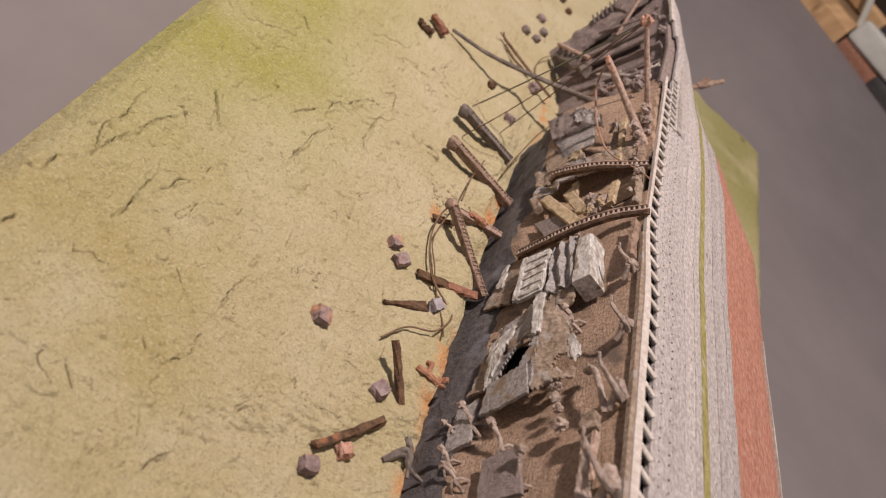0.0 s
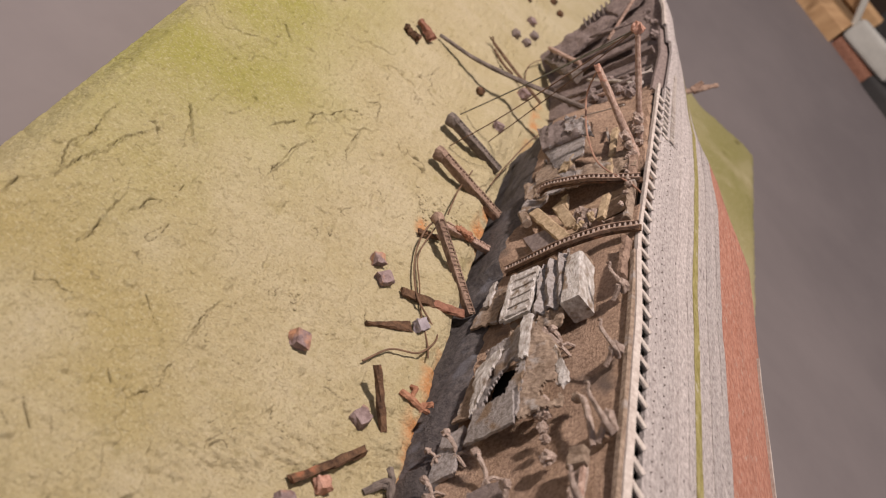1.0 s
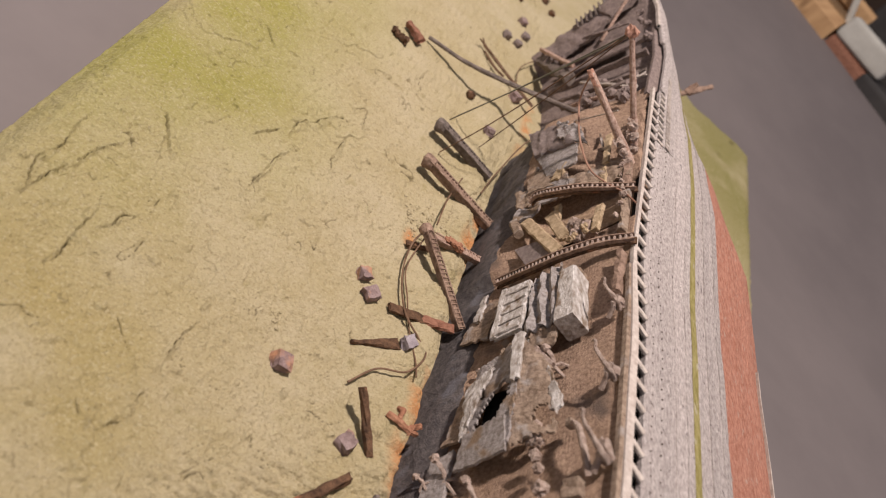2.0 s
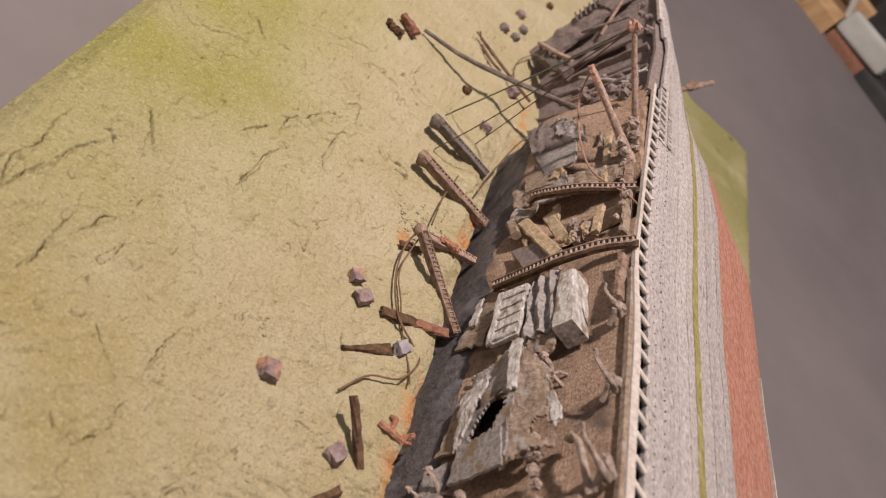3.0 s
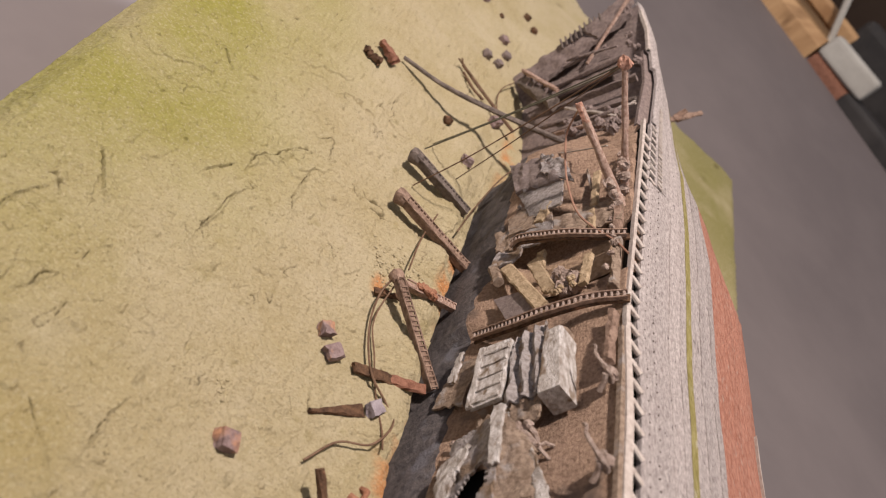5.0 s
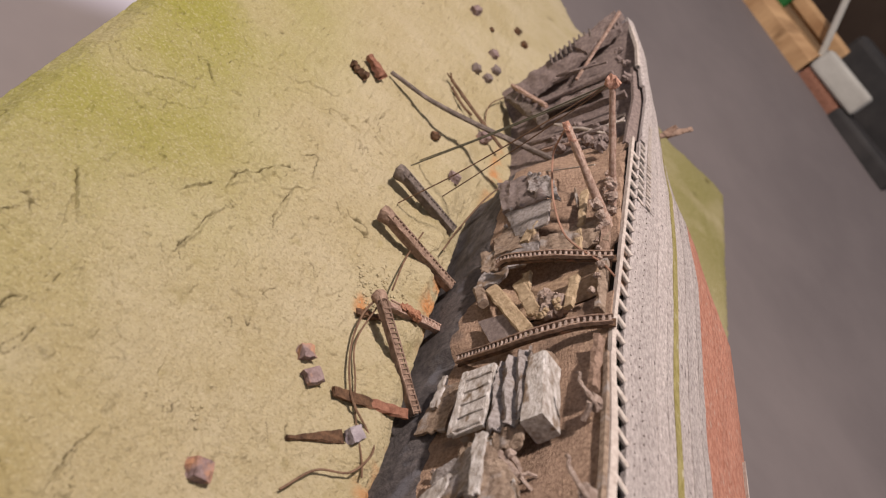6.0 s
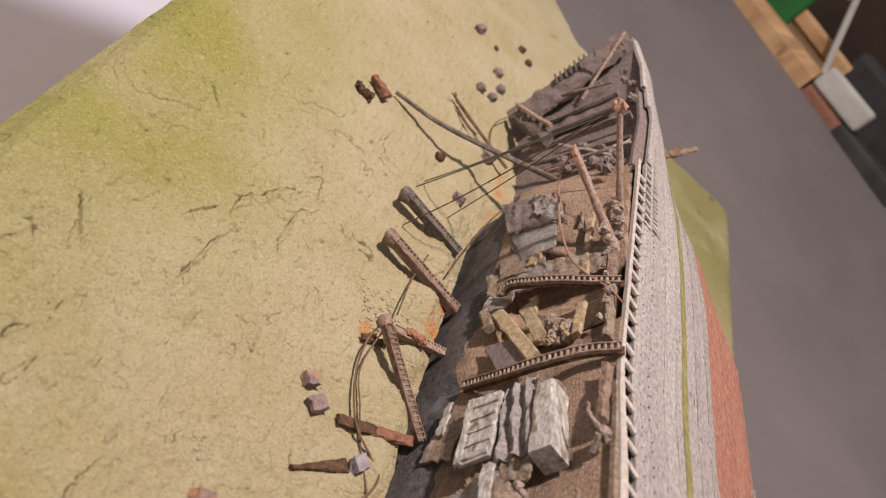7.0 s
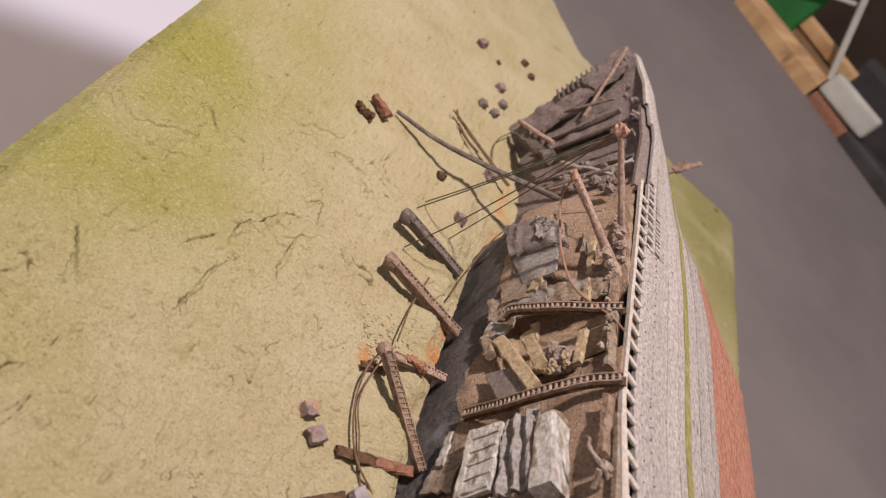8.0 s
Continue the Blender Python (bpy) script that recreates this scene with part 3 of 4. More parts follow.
def openings(s0, s1, y0, y1, pitch, slant, width):
    """A gallery of slanting posts, its shade painted as a black strip behind them."""
    strake("gallery_shade", s0 - 0.3, s1 + 0.3, 2, M_BLACK, -2.4, "black strip painted as shade behind the posts", y0, y1)
    for i in range(int((y1 - y0) / pitch)):
        y = y0 + 2 + pitch * i + random.uniform(-0.25, 0.25)
        bm = bmesh.new()
        beam(bm, hull_point(y, s0), hull_point(y - slant + random.uniform(-0.3, 0.3), s1), width * MM, 1.3 * MM, jitter=0.00007)
        part("post", bm, M_RAIL, wreck)


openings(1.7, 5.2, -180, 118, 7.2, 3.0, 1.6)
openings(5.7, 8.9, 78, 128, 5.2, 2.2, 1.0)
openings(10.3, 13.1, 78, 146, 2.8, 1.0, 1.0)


def crumple(name, corners, material, seed, amp=1.0, parent=None, label="", size=1.6, thick=0.9, holes=(), freq=0.16, folds=0.0, ragged=0.55):
    """A bent, torn metal sheet over four deck places (along, up, out), with holes (along, up, radii)."""
    a, b, c, d = [Vector(p) for p in corners]
    nu = max(3, int(max((b - a).length, (c - d).length) / size))
    nv = max(3, int(max((d - a).length, (c - b).length) / size))
    rnd = random.Random(seed)
    top, low, faces, bm = {}, {}, [], bmesh.new()
    for i in range(nu + 1):
        for j in range(nv + 1):
            u, v = i / nu, j / nv
            p = (a * (1 - u) + b * u) * (1 - v) + (d * (1 - u) + c * u) * v
            p.z += amp * (1.3 * noise.noise(Vector((p.x * freq, p.y * freq, seed))) + 0.5 * noise.noise(Vector((p.x * freq * 3, p.y * freq * 3, seed + 5))))
            p.z += folds * math.sin(p.y * 1.5 + p.x * 0.18 + seed)
            if i in (0, nu) or j in (0, nv):
                p.x += rnd.uniform(-1, 1) * ragged
                p.y += rnd.uniform(-1, 1) * ragged * 0.6
            top[i, j], low[i, j] = (p, rnd.uniform(-0.06, 0.06)), None
    solid = {}
    for i in range(nu):
        for j in range(nv):
            m = (top[i, j][0] + top[i + 1, j + 1][0]) / 2
            solid[i, j] = not any(((m.x - hx) / rx) ** 2 + ((m.y - hy - (m.x - hx) * tilt) / ry) ** 2 < 1 + 0.5 * noise.noise(Vector((m.x, m.y, 3))) for hx, hy, rx, ry, tilt in holes)
    vt, vl = {}, {}

    def vert(k, under):
        store = vl if under else vt
        if k not in store:
            p, n = top[k]
            store[k] = bm.verts.new(dp(p.x, p.y, p.z + n - (thick if under else 0)))
        return store[k]

    for (i, j), full in solid.items():
        if not full:
            continue
        ks = ((i, j), (i + 1, j), (i + 1, j + 1), (i, j + 1))
        bm.faces.new([vert(k, False) for k in ks])
        bm.faces.new([vert(k, True) for k in ks[::-1]])
        for (di, dj), k0, k1 in (((0, -1), 0, 1), ((1, 0), 1, 2), ((0, 1), 2, 3), ((-1, 0), 3, 0)):
            if not solid.get((i + di, j + dj), False):
                bm.faces.new((vert(ks[k1], False), vert(ks[k0], False), vert(ks[k0], True), vert(ks[k1], True)))
    return part(name, bm, material, parent, label, smooth=True)


def deck_bar(name, a, b, w, h, material, parent=None, label="", jitter=0.25, steps=6, w2=None, bevel=0.22):
    """A bar between two deck places, its width lying on the deck."""
    bm = bmesh.new()
    beam(bm, dp(*a), dp(*b), w * MM, h * MM, (w2 or w) * MM, None, up=UP, jitter=jitter * MM, steps=steps, bevel=bevel)
    return part(name, bm, material, parent, label)


def bits(name, places, size, material, parent, seed, label=""):
    """Encrusting lumps at deck places, each a part."""
    rnd = random.Random(seed)
    for k, (y, z, h) in enumerate(places):
        for n in range(2):
            bm = bmesh.new()
            sz = size * rnd.uniform(0.5, 1.2) * MM
            at = dp(y + n * rnd.uniform(-1, 1) * size * 0.6, z + n * rnd.uniform(-1, 1) * size * 0.6, h)
            lump(bm, at, (sz, sz * rnd.uniform(0.8, 1.5), sz * rnd.uniform(0.7, 1.3)), seed + k + 1000 * n, 0.9, rnd.uniform(0, 3), 0.4)
            part(name, bm, material, parent, label)


# ---------------------------------------------------------------- girders across the deck
def girder(places, width, label, depth=1.7, pitch=1.75):
    """A ladder-like girder: two flanges, a web beneath and rungs between them."""
    g = thing("deck_girder", label, "girder", "ladder girders")
    pts = smooth_path([dp(*p) for p in places], 6)
    side = Vector((0.0, 1.0, 0.0))
    for sgn in (-1, 1):
        bm = bmesh.new()
        ribbon(bm, [p + side * sgn * width / 2 * MM for p in pts], 0.55 * MM, depth * 0.75 * MM, side, 0.00008)
        part("flange", bm, M_BEAM, g)
    bm = bmesh.new()
    ribbon(bm, [p - UP * depth * MM for p in pts], (width + 0.3) * MM, 0.7 * MM, side)
    web = part("web", bm, M_STICK, g, "dark web plate under the rungs")
    length = sum((q - p).length for p, q in zip(pts, pts[1:]))
    n = int(length / (pitch * MM))
    for k in range(n):
        at = (k + 0.5) / n * length
        for p, q in zip(pts, pts[1:]):
            if at <= (q - p).length:
                c = p + (q - p).normalized() * at
                break
            at -= (q - p).length
        bm = bmesh.new()
        beam(bm, c - side * width / 2 * MM, c + side * width / 2 * MM, 0.75 * MM, 0.8 * MM, up=UP, jitter=0.00006)
        part("rung", bm, M_DAVIT, web)
    return g


girder([(43, 30, 12), (43, 34, 13), (37, 45, 13), (35, 53, 11), (35, 60, 7), (36, 68, 2)], 2.7, "rust-brown ladder girder bridging the broken deck")
girder([(10.5, 16, 3.6), (9, 21, 4.4), (4, 34, 7), (2, 44, 8), (2, 54, 7), (3, 61, 5), (3, 69, 2)], 2.9, "long arched brown ladder girder above the torn deck")

# ---------------------------------------------------------------- torn deck between the girders
torn = thing("torn_deck_section", "ragged torn deck plates with splintered tan planks inside", "wreckage")
crumple("torn_plate", ((58, 20, 11), (58, 66, 3.5), (45, 66, 3), (46, 22, 10)), M_HBROWN, 3, 0.9, torn, "ragged brown plate edge", folds=0.3, size=1.1)
crumple("torn_plate", ((40, 20, 9), (52, 26, 9), (50, 34, 8), (38, 29, 8)), M_HGREY, 5, 1.2, torn, "grey torn flap")
part("cavity", surface(lambda y, z: dp(y, z, 0.6 + deck_h(y, z)), span(20, 43, 10), span(26, 62, 14)), M_FLOORTAN, torn, "shadowed space under the plates")
deck_bar("splintered_plank", (38, 26, 7), (6, 44, 6.5), 4.6, 2.2, M_TAN, torn, jitter=0.24, steps=12)
deck_bar("splintered_plank", (36, 36, 6), (15, 45, 6), 4.4, 1.8, M_TAN, torn, jitter=0.24, steps=12)
deck_bar("splintered_plank", (27, 57, 5), (12, 56, 5), 3.2, 1.6, M_TAN, torn, jitter=0.24, steps=12)
deck_bar("splintered_plank", (38, 40, 7), (30, 39, 5), 3.0, 1.6, M_TAN, torn, jitter=0.4)
deck_bar("broken_peg", (40, 21, 8), (29, 25, 8), 3.4, 2.6, M_HBROWN, torn, jitter=0.4)
crumple("slate_slab", ((23, 23, 6), (20, 36, 6.5), (7, 42, 6), (9, 30, 5.5)), M_SLATE, 9, 0.2, torn, "flat mauve-grey slab", ragged=0.1, thick=1.6)
bits("encrusted_lump", [(24, 48, 4), (21, 50, 4), (22, 46, 4.5), (18, 51, 4)], 4.6, M_DAVIT, torn, 31, "dusty mauve lump")
bits("crumbs", [(14, 49, 6), (13, 46, 6), (13, 53, 6), (16, 52, 6), (11, 48, 6.5), (15, 44, 6)], 1.8, M_TAN, torn, 47)

# ---------------------------------------------------------------- slumped plating abaft the girders
slump = thing("slumped_plating", "heap of slumped grey plating on the dark deck", "wreckage")
crumple("grey_sheet", ((112, 18, 13), (100, 37, 13), (74, 46, 13), (79, 27, 13)), M_SLATE, 12, 1.1, slump, "mauve-grey crumpled sheet", thick=2.0, folds=0.25, freq=0.2)
crumple("pale_torn_edge", ((103, 35, 13), (88, 47, 13), (70, 51, 12), (84, 38, 14)), M_HGREY, 15, 0.9, slump, "pale encrusted torn edge", size=1.2, freq=0.3)
crumple("grey_sheet", ((80, 27, 12), (74, 47, 12), (57, 48, 12), (58, 35, 11)), M_HGREY, 18, 0.6, slump, "dull grey sheet")
crumple("brown_sheet", ((70, 24, 11), (70, 41, 10), (50, 44, 10), (52, 27, 11)), M_HBROWN, 21, 0.6, slump, "brown bent sheet")
crumple("front_flap", ((54, 26, 11), (51, 44, 10), (46, 44, 8), (45, 27, 8)), M_HGREY, 22, 1.0, slump)
deck_bar("tan_rib", (80, 57, 5.5), (57, 57, 5.5), 2.8, 1.8, M_TAN, slump, jitter=0.35)
deck_bar("tan_rib", (63, 42.5, 11), (52, 39, 11), 3.6, 1.4, M_TAN, slump, jitter=0.45)
deck_bar("tan_rib", (57, 56, 4.5), (44, 56, 4), 2.6, 1.6, M_TAN, slump, jitter=0.45)
deck_bar("fine_ridge", (88, 52, 5), (70, 55, 5), 1.0, 1.0, M_HBROWN, slump, jitter=0.15)
bits("white_crumbs", [(95, 41, 14), (90, 44, 14), (86, 43, 14), (99, 36, 14), (80, 48, 13), (77, 31, 13.5), (68, 29, 12)], 1.0, M_HGREY, slump, 70, "whitish crust")

# encrusted strip inside the deck edge
edge = thing("edge_stringer", "rough encrusted stringer along the deck edge", "stringer")
for y0, y1, m in ((95, 74, M_PINK), (72, 38, M_BEAM), (35, 9, M_HBROWN), (-3, -24, M_BEAM)):
    deck_bar("stringer", (y0, 65, 2), (y1, 64.4, 2), 2.6, 3.0, m, edge, jitter=0.45, steps=10)
bits("edge_crust", [(90 - 5.5 * k + random.uniform(-1, 1), 64 + random.uniform(-1.2, 1.5), 4) for k in range(14)], 1.5, M_DAVIT, edge, 90, "dusty pink crust")

# ---------------------------------------------------------------- deckhouses
h2 = thing("deckhouse", "collapsed pale deckhouse with slatted front and folded sides", "deckhouse")
deck_bar("body", (-27, 39, 1.5), (-4, 38, 1.5), 27, 7.5, M_HBROWN, h2, "brown core", jitter=0.5, steps=8)
panel = deck_bar("front_panel", (-29, 30.5, 6.2), (-4, 30.0, 6.4), 10.5, 1.6, M_HOUSE, h2, "tan slatted panel", jitter=0.25, steps=8)
for k in range(5):
    deck_bar("slat", (-27.5 + 5.0 * k, 26.5, 7.3), (-27 + 5.0 * k, 34.8, 7.3), 2.0, 0.9, M_HOUSE, panel, jitter=0.2, steps=4)
deck_bar("stile", (-29, 25.6, 7.1), (-4, 25.2, 7.2), 2.2, 1.2, M_HOUSE, h2, "bluish white edge strip", jitter=0.25)
crumple("folded_sheet", ((-31, 36, 6.0), (-3, 36, 6.2), (-3, 47, 7.0), (-31, 47, 6.2)), M_HGREY, 25, 1.1, h2, "grey folded sheet", size=0.9, folds=1.1)
crumple("folded_sheet", ((-33, 38, 5.0), (-28, 39, 6.0), (-26, 54, 4.6), (-32, 53, 3.8)), M_HBROWN, 26, 1.2, h2, size=1.0, folds=0.7)
deck_bar("white_block", (-33, 51.0, 3.0), (-8, 49.6, 3.6), 7.4, 8.6, M_HOUSE, h2, "whitish end block with a squared top", jitter=0.28, steps=9, w2=5.6, bevel=0.08)
crumple("base_rim", ((-36, 27, 3.2), (-32, 27, 4.6), (-32, 47, 5.0), (-37, 46, 3.4)), M_HBROWN, 27, 1.2, h2, "torn frilled lower rim", size=0.8, freq=0.4)
deck_bar("strut", (-31, 37, 4), (-37, 37, 3), 1.6, 1.4, M_HOUSE, h2, jitter=0.2)

flap = thing("loose_deck_plate", "bent tan plate with a raised twisted rim", "wreckage")
crumple("plate", ((-16, 6, 2.2), (1, 12, 2.6), (-1, 20, 2.8), (-20, 18, 2.4)), M_HBROWN, 28, 0.8, flap)
crumple("raised_rim", ((-9, 11, 4.2), (3, 13, 4.6), (2, 15, 5), (-10, 14, 4.4)), M_HOUSE, 29, 1.2, flap, "pale twisted rim", size=0.9)

h1 = thing("collapsed_deckhouse", "crushed grey-brown deckhouse with a black hole torn in it", "deckhouse")
HOLE = ((-58.5, 30.0, 8.2, 5.6, 0.35),)
crumple("crushed_side", ((-76, 21, 2.5), (-37, 19, 3.0), (-35, 38, 7.5), (-76, 40, 7.0)), M_HGREY, 33, 1.1, h1, "grey crushed side, torn open", size=1.0, holes=HOLE)
crumple("crushed_roof", ((-76, 39.5, 6.5), (-34, 37, 7.8), (-48, 47, 4.0), (-73, 51, 3.6)), M_HBROWN, 36, 1.2, h1, "brown crushed roof", size=1.1, holes=((-68, 47.5, 3.5, 2.6, 0.0),))
crumple("lower_plate", ((-77, 20.5, 3.6), (-65, 22, 4.6), (-67, 38, 8.4), (-79, 40, 7.4)), M_HGREY, 35, 0.4, h1, "smooth grey plate below the hole", ragged=0.4)
crumple("white_ridge", ((-54, 37.5, 8.6), (-34, 35.5, 9.4), (-34, 39, 9.2), (-54, 40.5, 8.4)), M_HOUSE, 38, 0.8, h1, "white ridge", size=0.9)
crumple("white_patch", ((-66, 20, 4.8), (-46, 18, 4.8), (-43, 29, 7.4), (-60, 24, 6.2)), M_HOUSE, 39, 0.9, h1, "whitish bent tongue", size=0.9)
crumple("lower_lip", ((-64, 12, 2.0), (-45, 15, 2.2), (-44, 22, 3.0), (-66, 22, 2.8)), M_HBROWN, 41, 0.9, h1)
crumple("roof_rim", ((-52, 46, 4.8), (-49, 47, 5.0), (-65, 53, 4.2), (-68, 51, 4.0)), M_HOUSE, 43, 0.9, h1, "pale torn rim", size=0.9)
deck_bar("prop", (-39, 41, 5), (-46, 46, 2), 1.8, 1.6, M_DAVIT, h1, jitter=0.2)
# black sheet below the hole imitates the shade inside
part("inside_shade", surface(lambda y, z: dp(y, z, -0.2 + deck_h(y, z) * 0.5 + 1.2), span(-66, -46, 6), span(23, 34, 5), (0.0006, 0, 0)), M_BLACK, h1, "black sheet painted as the shade inside")

# crusted mounds beside the crushed house
heap = thing("rubble_heap", "dusty brown rubble heaped on the deck", "rubble", at=dp(-78, 45, 0))
bits("rubble_lump", [(-69, 44.5, 2.5), (-74, 45.5, 2.5), (-79, 46, 2.5), (-84, 47.5, 2.5), (-90, 49, 2)], 2.7, M_DAVIT, heap, 120)
pipe = thing("bent_pipe", "dusty brown bent ventilator pipe on the deck", "pipe", at=dp(-80, 58, 0))
bm = bmesh.new()
tube(bm, smooth_path([dp(-71, 54.5, 1.5), dp(-75, 58, 4.2), dp(-82, 60.5, 4.0), dp(-89, 60.5, 0.5)], 5), 0.8 * MM, 1.0 * MM, 9, 0.0002)
part("tube", bm, M_DAVIT, pipe, smooth=True)
bm = bmesh.new()
lump(bm, dp(-71, 54.5, 1.6), (2.4 * MM, 2.4 * MM, 2.4 * MM), 151, 0.7, 0.4, 0.4)
part("mouth", bm, M_HBROWN, pipe, "crusted pipe mouth", smooth=True)
winch = thing("deck_winch", "pink-brown crusted winch standing by the deck edge", "winch", at=dp(-106, 59, 0))
deck_bar("body", (-95, 58.5, 1.6), (-120, 58.0, 1.6), 3.4, 2.6, M_DAVIT, winch, jitter=0.5, steps=10)
deck_bar("head", (-92, 58.6, 3.4), (-97, 58.6, 3.4), 5.2, 2.6, M_HBROWN, winch, "brown capped head", jitter=0.35, steps=3)
deck_bar("lever", (-98, 60.5, 3.4), (-114, 61.5, 4.0), 1.2, 1.2, M_PINK, winch, jitter=0.2)
for k, (c, m, lab) in enumerate(((((-109, 26, 1.0), (-93, 24.5, 1.2), (-92, 36, 1.6), (-109, 40, 1.4)), M_SLATE, "flat mauve-brown deck plate"), (((-86, 8, 1), (-68, 9, 1.5), (-66, 17, 2), (-84, 17, 1.5)), M_HGREY, "dull grey bent deck plate"), (((-130, 24, 1.0), (-113, 26, 1.4), (-114, 44, 1.6), (-131, 46, 1.2)), M_HBROWN, "brown buckled deck plate"), (((-140, 8, 1), (-112, 8, 1.5), (-112, 20, 2), (-140, 22, 2)), M_HBROWN, "brown buckled plate low on the deck"))):
    tagged(crumple("buckled_plate", c, m, 50 + k, 0.35, thick=1.4, ragged=0.4), lab, "wreckage", "buckled plates")


# ---------------------------------------------------------------- davits and winches
def davit(y, z, reach, seed, group, scale=1.0):
    """A stubby crusted davit: foot, post, bent arm."""
    rnd = random.Random(seed)
    d = thing("davit", "dusty pink-brown boat davit bent out from the deck edge", "davit", group, at=dp(y, z, 0))
    bm = bmesh.new()
    lump(bm, dp(y - 1, z - 0.4, 1.6), (3.0 * MM, 5.0 * MM * scale, 3.0 * MM), seed, 0.8, rnd.uniform(0, 1), 0.5)
    part("foot", bm, M_DAVIT, d, smooth=True)
    bm = bmesh.new()
    pts = smooth_path([dp(y - 3, z - 0.5, 0.5), dp(y - 3.5 * scale, z + 0.4, 4.0 * scale), dp(y + 0.2, z - 1.2, 7.0 * scale), dp(y + reach * 0.5, z - 2.2, 8.8 * scale)], 5)
    tube(bm, pts, 0.95 * MM * scale, 0.45 * MM, 8, 0.00014)
    post = part("post", bm, M_DAVIT, d, smooth=True)
    bm = bmesh.new()
    tube(bm, smooth_path([pts[-1], pts[-1] + Vector((-0.0006, 0.0014, 0.0008)), pts[-1] + Vector((-0.0004, 0.0026, -0.0006))], 4), 0.48 * MM, 0.36 * MM, 6, 0.00008)
    part("hook", bm, M_DAVIT, post, smooth=True)
    bm = bmesh.new()
    tube(bm, [dp(y - 5, z - 4, 0.6), dp(y - 3.5, z - 1.5, 2.4), dp(y - 3, z - 0.6, 3.8)], 0.9 * MM * scale, 0.8 * MM, 7, 0.0001)
    part("brace", bm, M_DAVIT, d, smooth=True)


for k, (y, s) in enumerate(((-27, 0.8), (-56, 0.9), (-83, 1.1), (-112, 1.35), (-142, 1.2))):
    davit(y, 65.5, 5 + k, 200 + k, "davits at the deck edge", s)


def bollard(y, z, ty, tz, th, seed, scale=1.0):
    """A knobbed fitting on splayed feet."""
    d = thing("deck_fitting", "small dusty knob-headed fitting on splayed feet", "deck fitting", "knobbed fittings", at=dp(y, z, 0))
    lift = deck_h(y, z) * 0.7
    bm = bmesh.new()
    tube(bm, smooth_path([dp(y, z, lift + 1.5), dp((y + ty) / 2, (z + tz) / 2 + 0.6, lift + th * 0.55), dp(ty, tz, lift + th)], 4), 0.7 * MM * scale, 0.9 * MM * scale, 8, 0.00016)
    stem = part("stem", bm, M_DAVIT, d, smooth=True)
    bm = bmesh.new()
    lump(bm, dp(ty, tz, lift + th), (2.5 * MM * scale,) * 3, seed, 0.9, 0.4, 0.5)
    part("head", bm, M_DAVIT, stem, smooth=True)
    for sy, sz in ((-4, 3), (1, 4), (-4, -2)):
        bm = bmesh.new()
        tube(bm, [dp(y, z, lift + 2), dp(y + sy * 0.6 * scale, z + sz * 0.6 * scale, lift + 1.6), dp(y + sy * scale, z + sz * scale, lift - 0.4)], 0.8 * MM * scale, 0.55 * MM * scale, 6, 0.0001)
        part("leg", bm, M_DAVIT, d, smooth=True)


for k, v in enumerate(((-77, 16.5, -71.6, 14.4, 6), (-89.4, 29, -82.4, 26.8, 6), (-44, 45, -40, 44.3, 6), (-105, 36, -97.5, 39.6, 6.5), (-90, 12, -87, 11, 5), (-97, 16, -93, 13, 5), (-122, 22, -116, 18, 6), (-37, 20, -35, 18, 3), (-76, 9, -74, 7, 3.5))):
    bollard(*v, 230 + k, (0.85, 0.9, 0.85, 0.95, 0.75, 0.75, 0.9, 0.6, 0.65)[k])

# ---------------------------------------------------------------- broken stern
stern = thing("stern_wreckage", "broken grey-brown stern plating, rods and toothed rim", "wreckage")
crumple("rim_plate", ((231, 8, 5), (244, 72, 6), (230, 72, 5), (216, 14, 4)), M_AFT, 60, 1.2, stern, "long bent rim plate", thick=2.2)
crumple("rim_plate", ((234, 46, 7), (241, 74, 7), (235, 75, 6), (225, 52, 6)), M_AFT, 62, 0.8, stern, "dusty upper rim", thick=1.5)
for k in range(9):
    z = 33 + 2.9 * k
    deck_bar("tooth", (230 + 0.10 * (z - 30), z, 6), (236 + 0.10 * (z - 30) + random.uniform(-1, 1), z + 0.6, 7.2), 1.0, 1.6, M_GREYB, stern, jitter=0.15, steps=2)
for a, b_, w in (((216, 31, 5), (212, 55, 5.5), 1.7), ((217, 34, 7), (205, 61, 6), 1.3), ((206, 18, 3), (198, 62, 3), 2.4), ((196, 24, 2), (187, 66, 2), 2.0)):
    deck_bar("rod", a, b_, w, w, M_AFT, stern, jitter=0.2)
deck_bar("long_strut", (237, 74, 8), (206, 44, 5), 1.6, 1.5, M_PINK, stern, "pinkish diagonal strut", jitter=0.2)
deck_bar("shelf_edge", (190, 10, 1), (176, 66, 1), 2.2, 3.2, M_AFT, stern, jitter=0.4, steps=10)
crumple("shelf_plate", ((214, 20, 2), (206, 60, 2), (192, 62, 1), (198, 20, 1)), M_AFT, 64, 1.0, stern)
for a, b_, w, m in (((173, 14, 3), (149, 62, 4), 2.6, M_AFT), ((178, 30, 3), (131, 63, 4), 1.4, M_RAIL), ((166, 26, 2), (150, 66, 3), 1.8, M_GREYB), ((160, 20, 3), (142, 58, 5), 3.0, M_AFT), ((154, 26, 4), (139, 52, 5), 2.0, M_PINK), ((146, 50, 5), (146, 66, 3), 1.6, M_RAIL)):
    deck_bar("fallen_beam", a, b_, w, w * 0.8, m, stern, jitter=0.3)
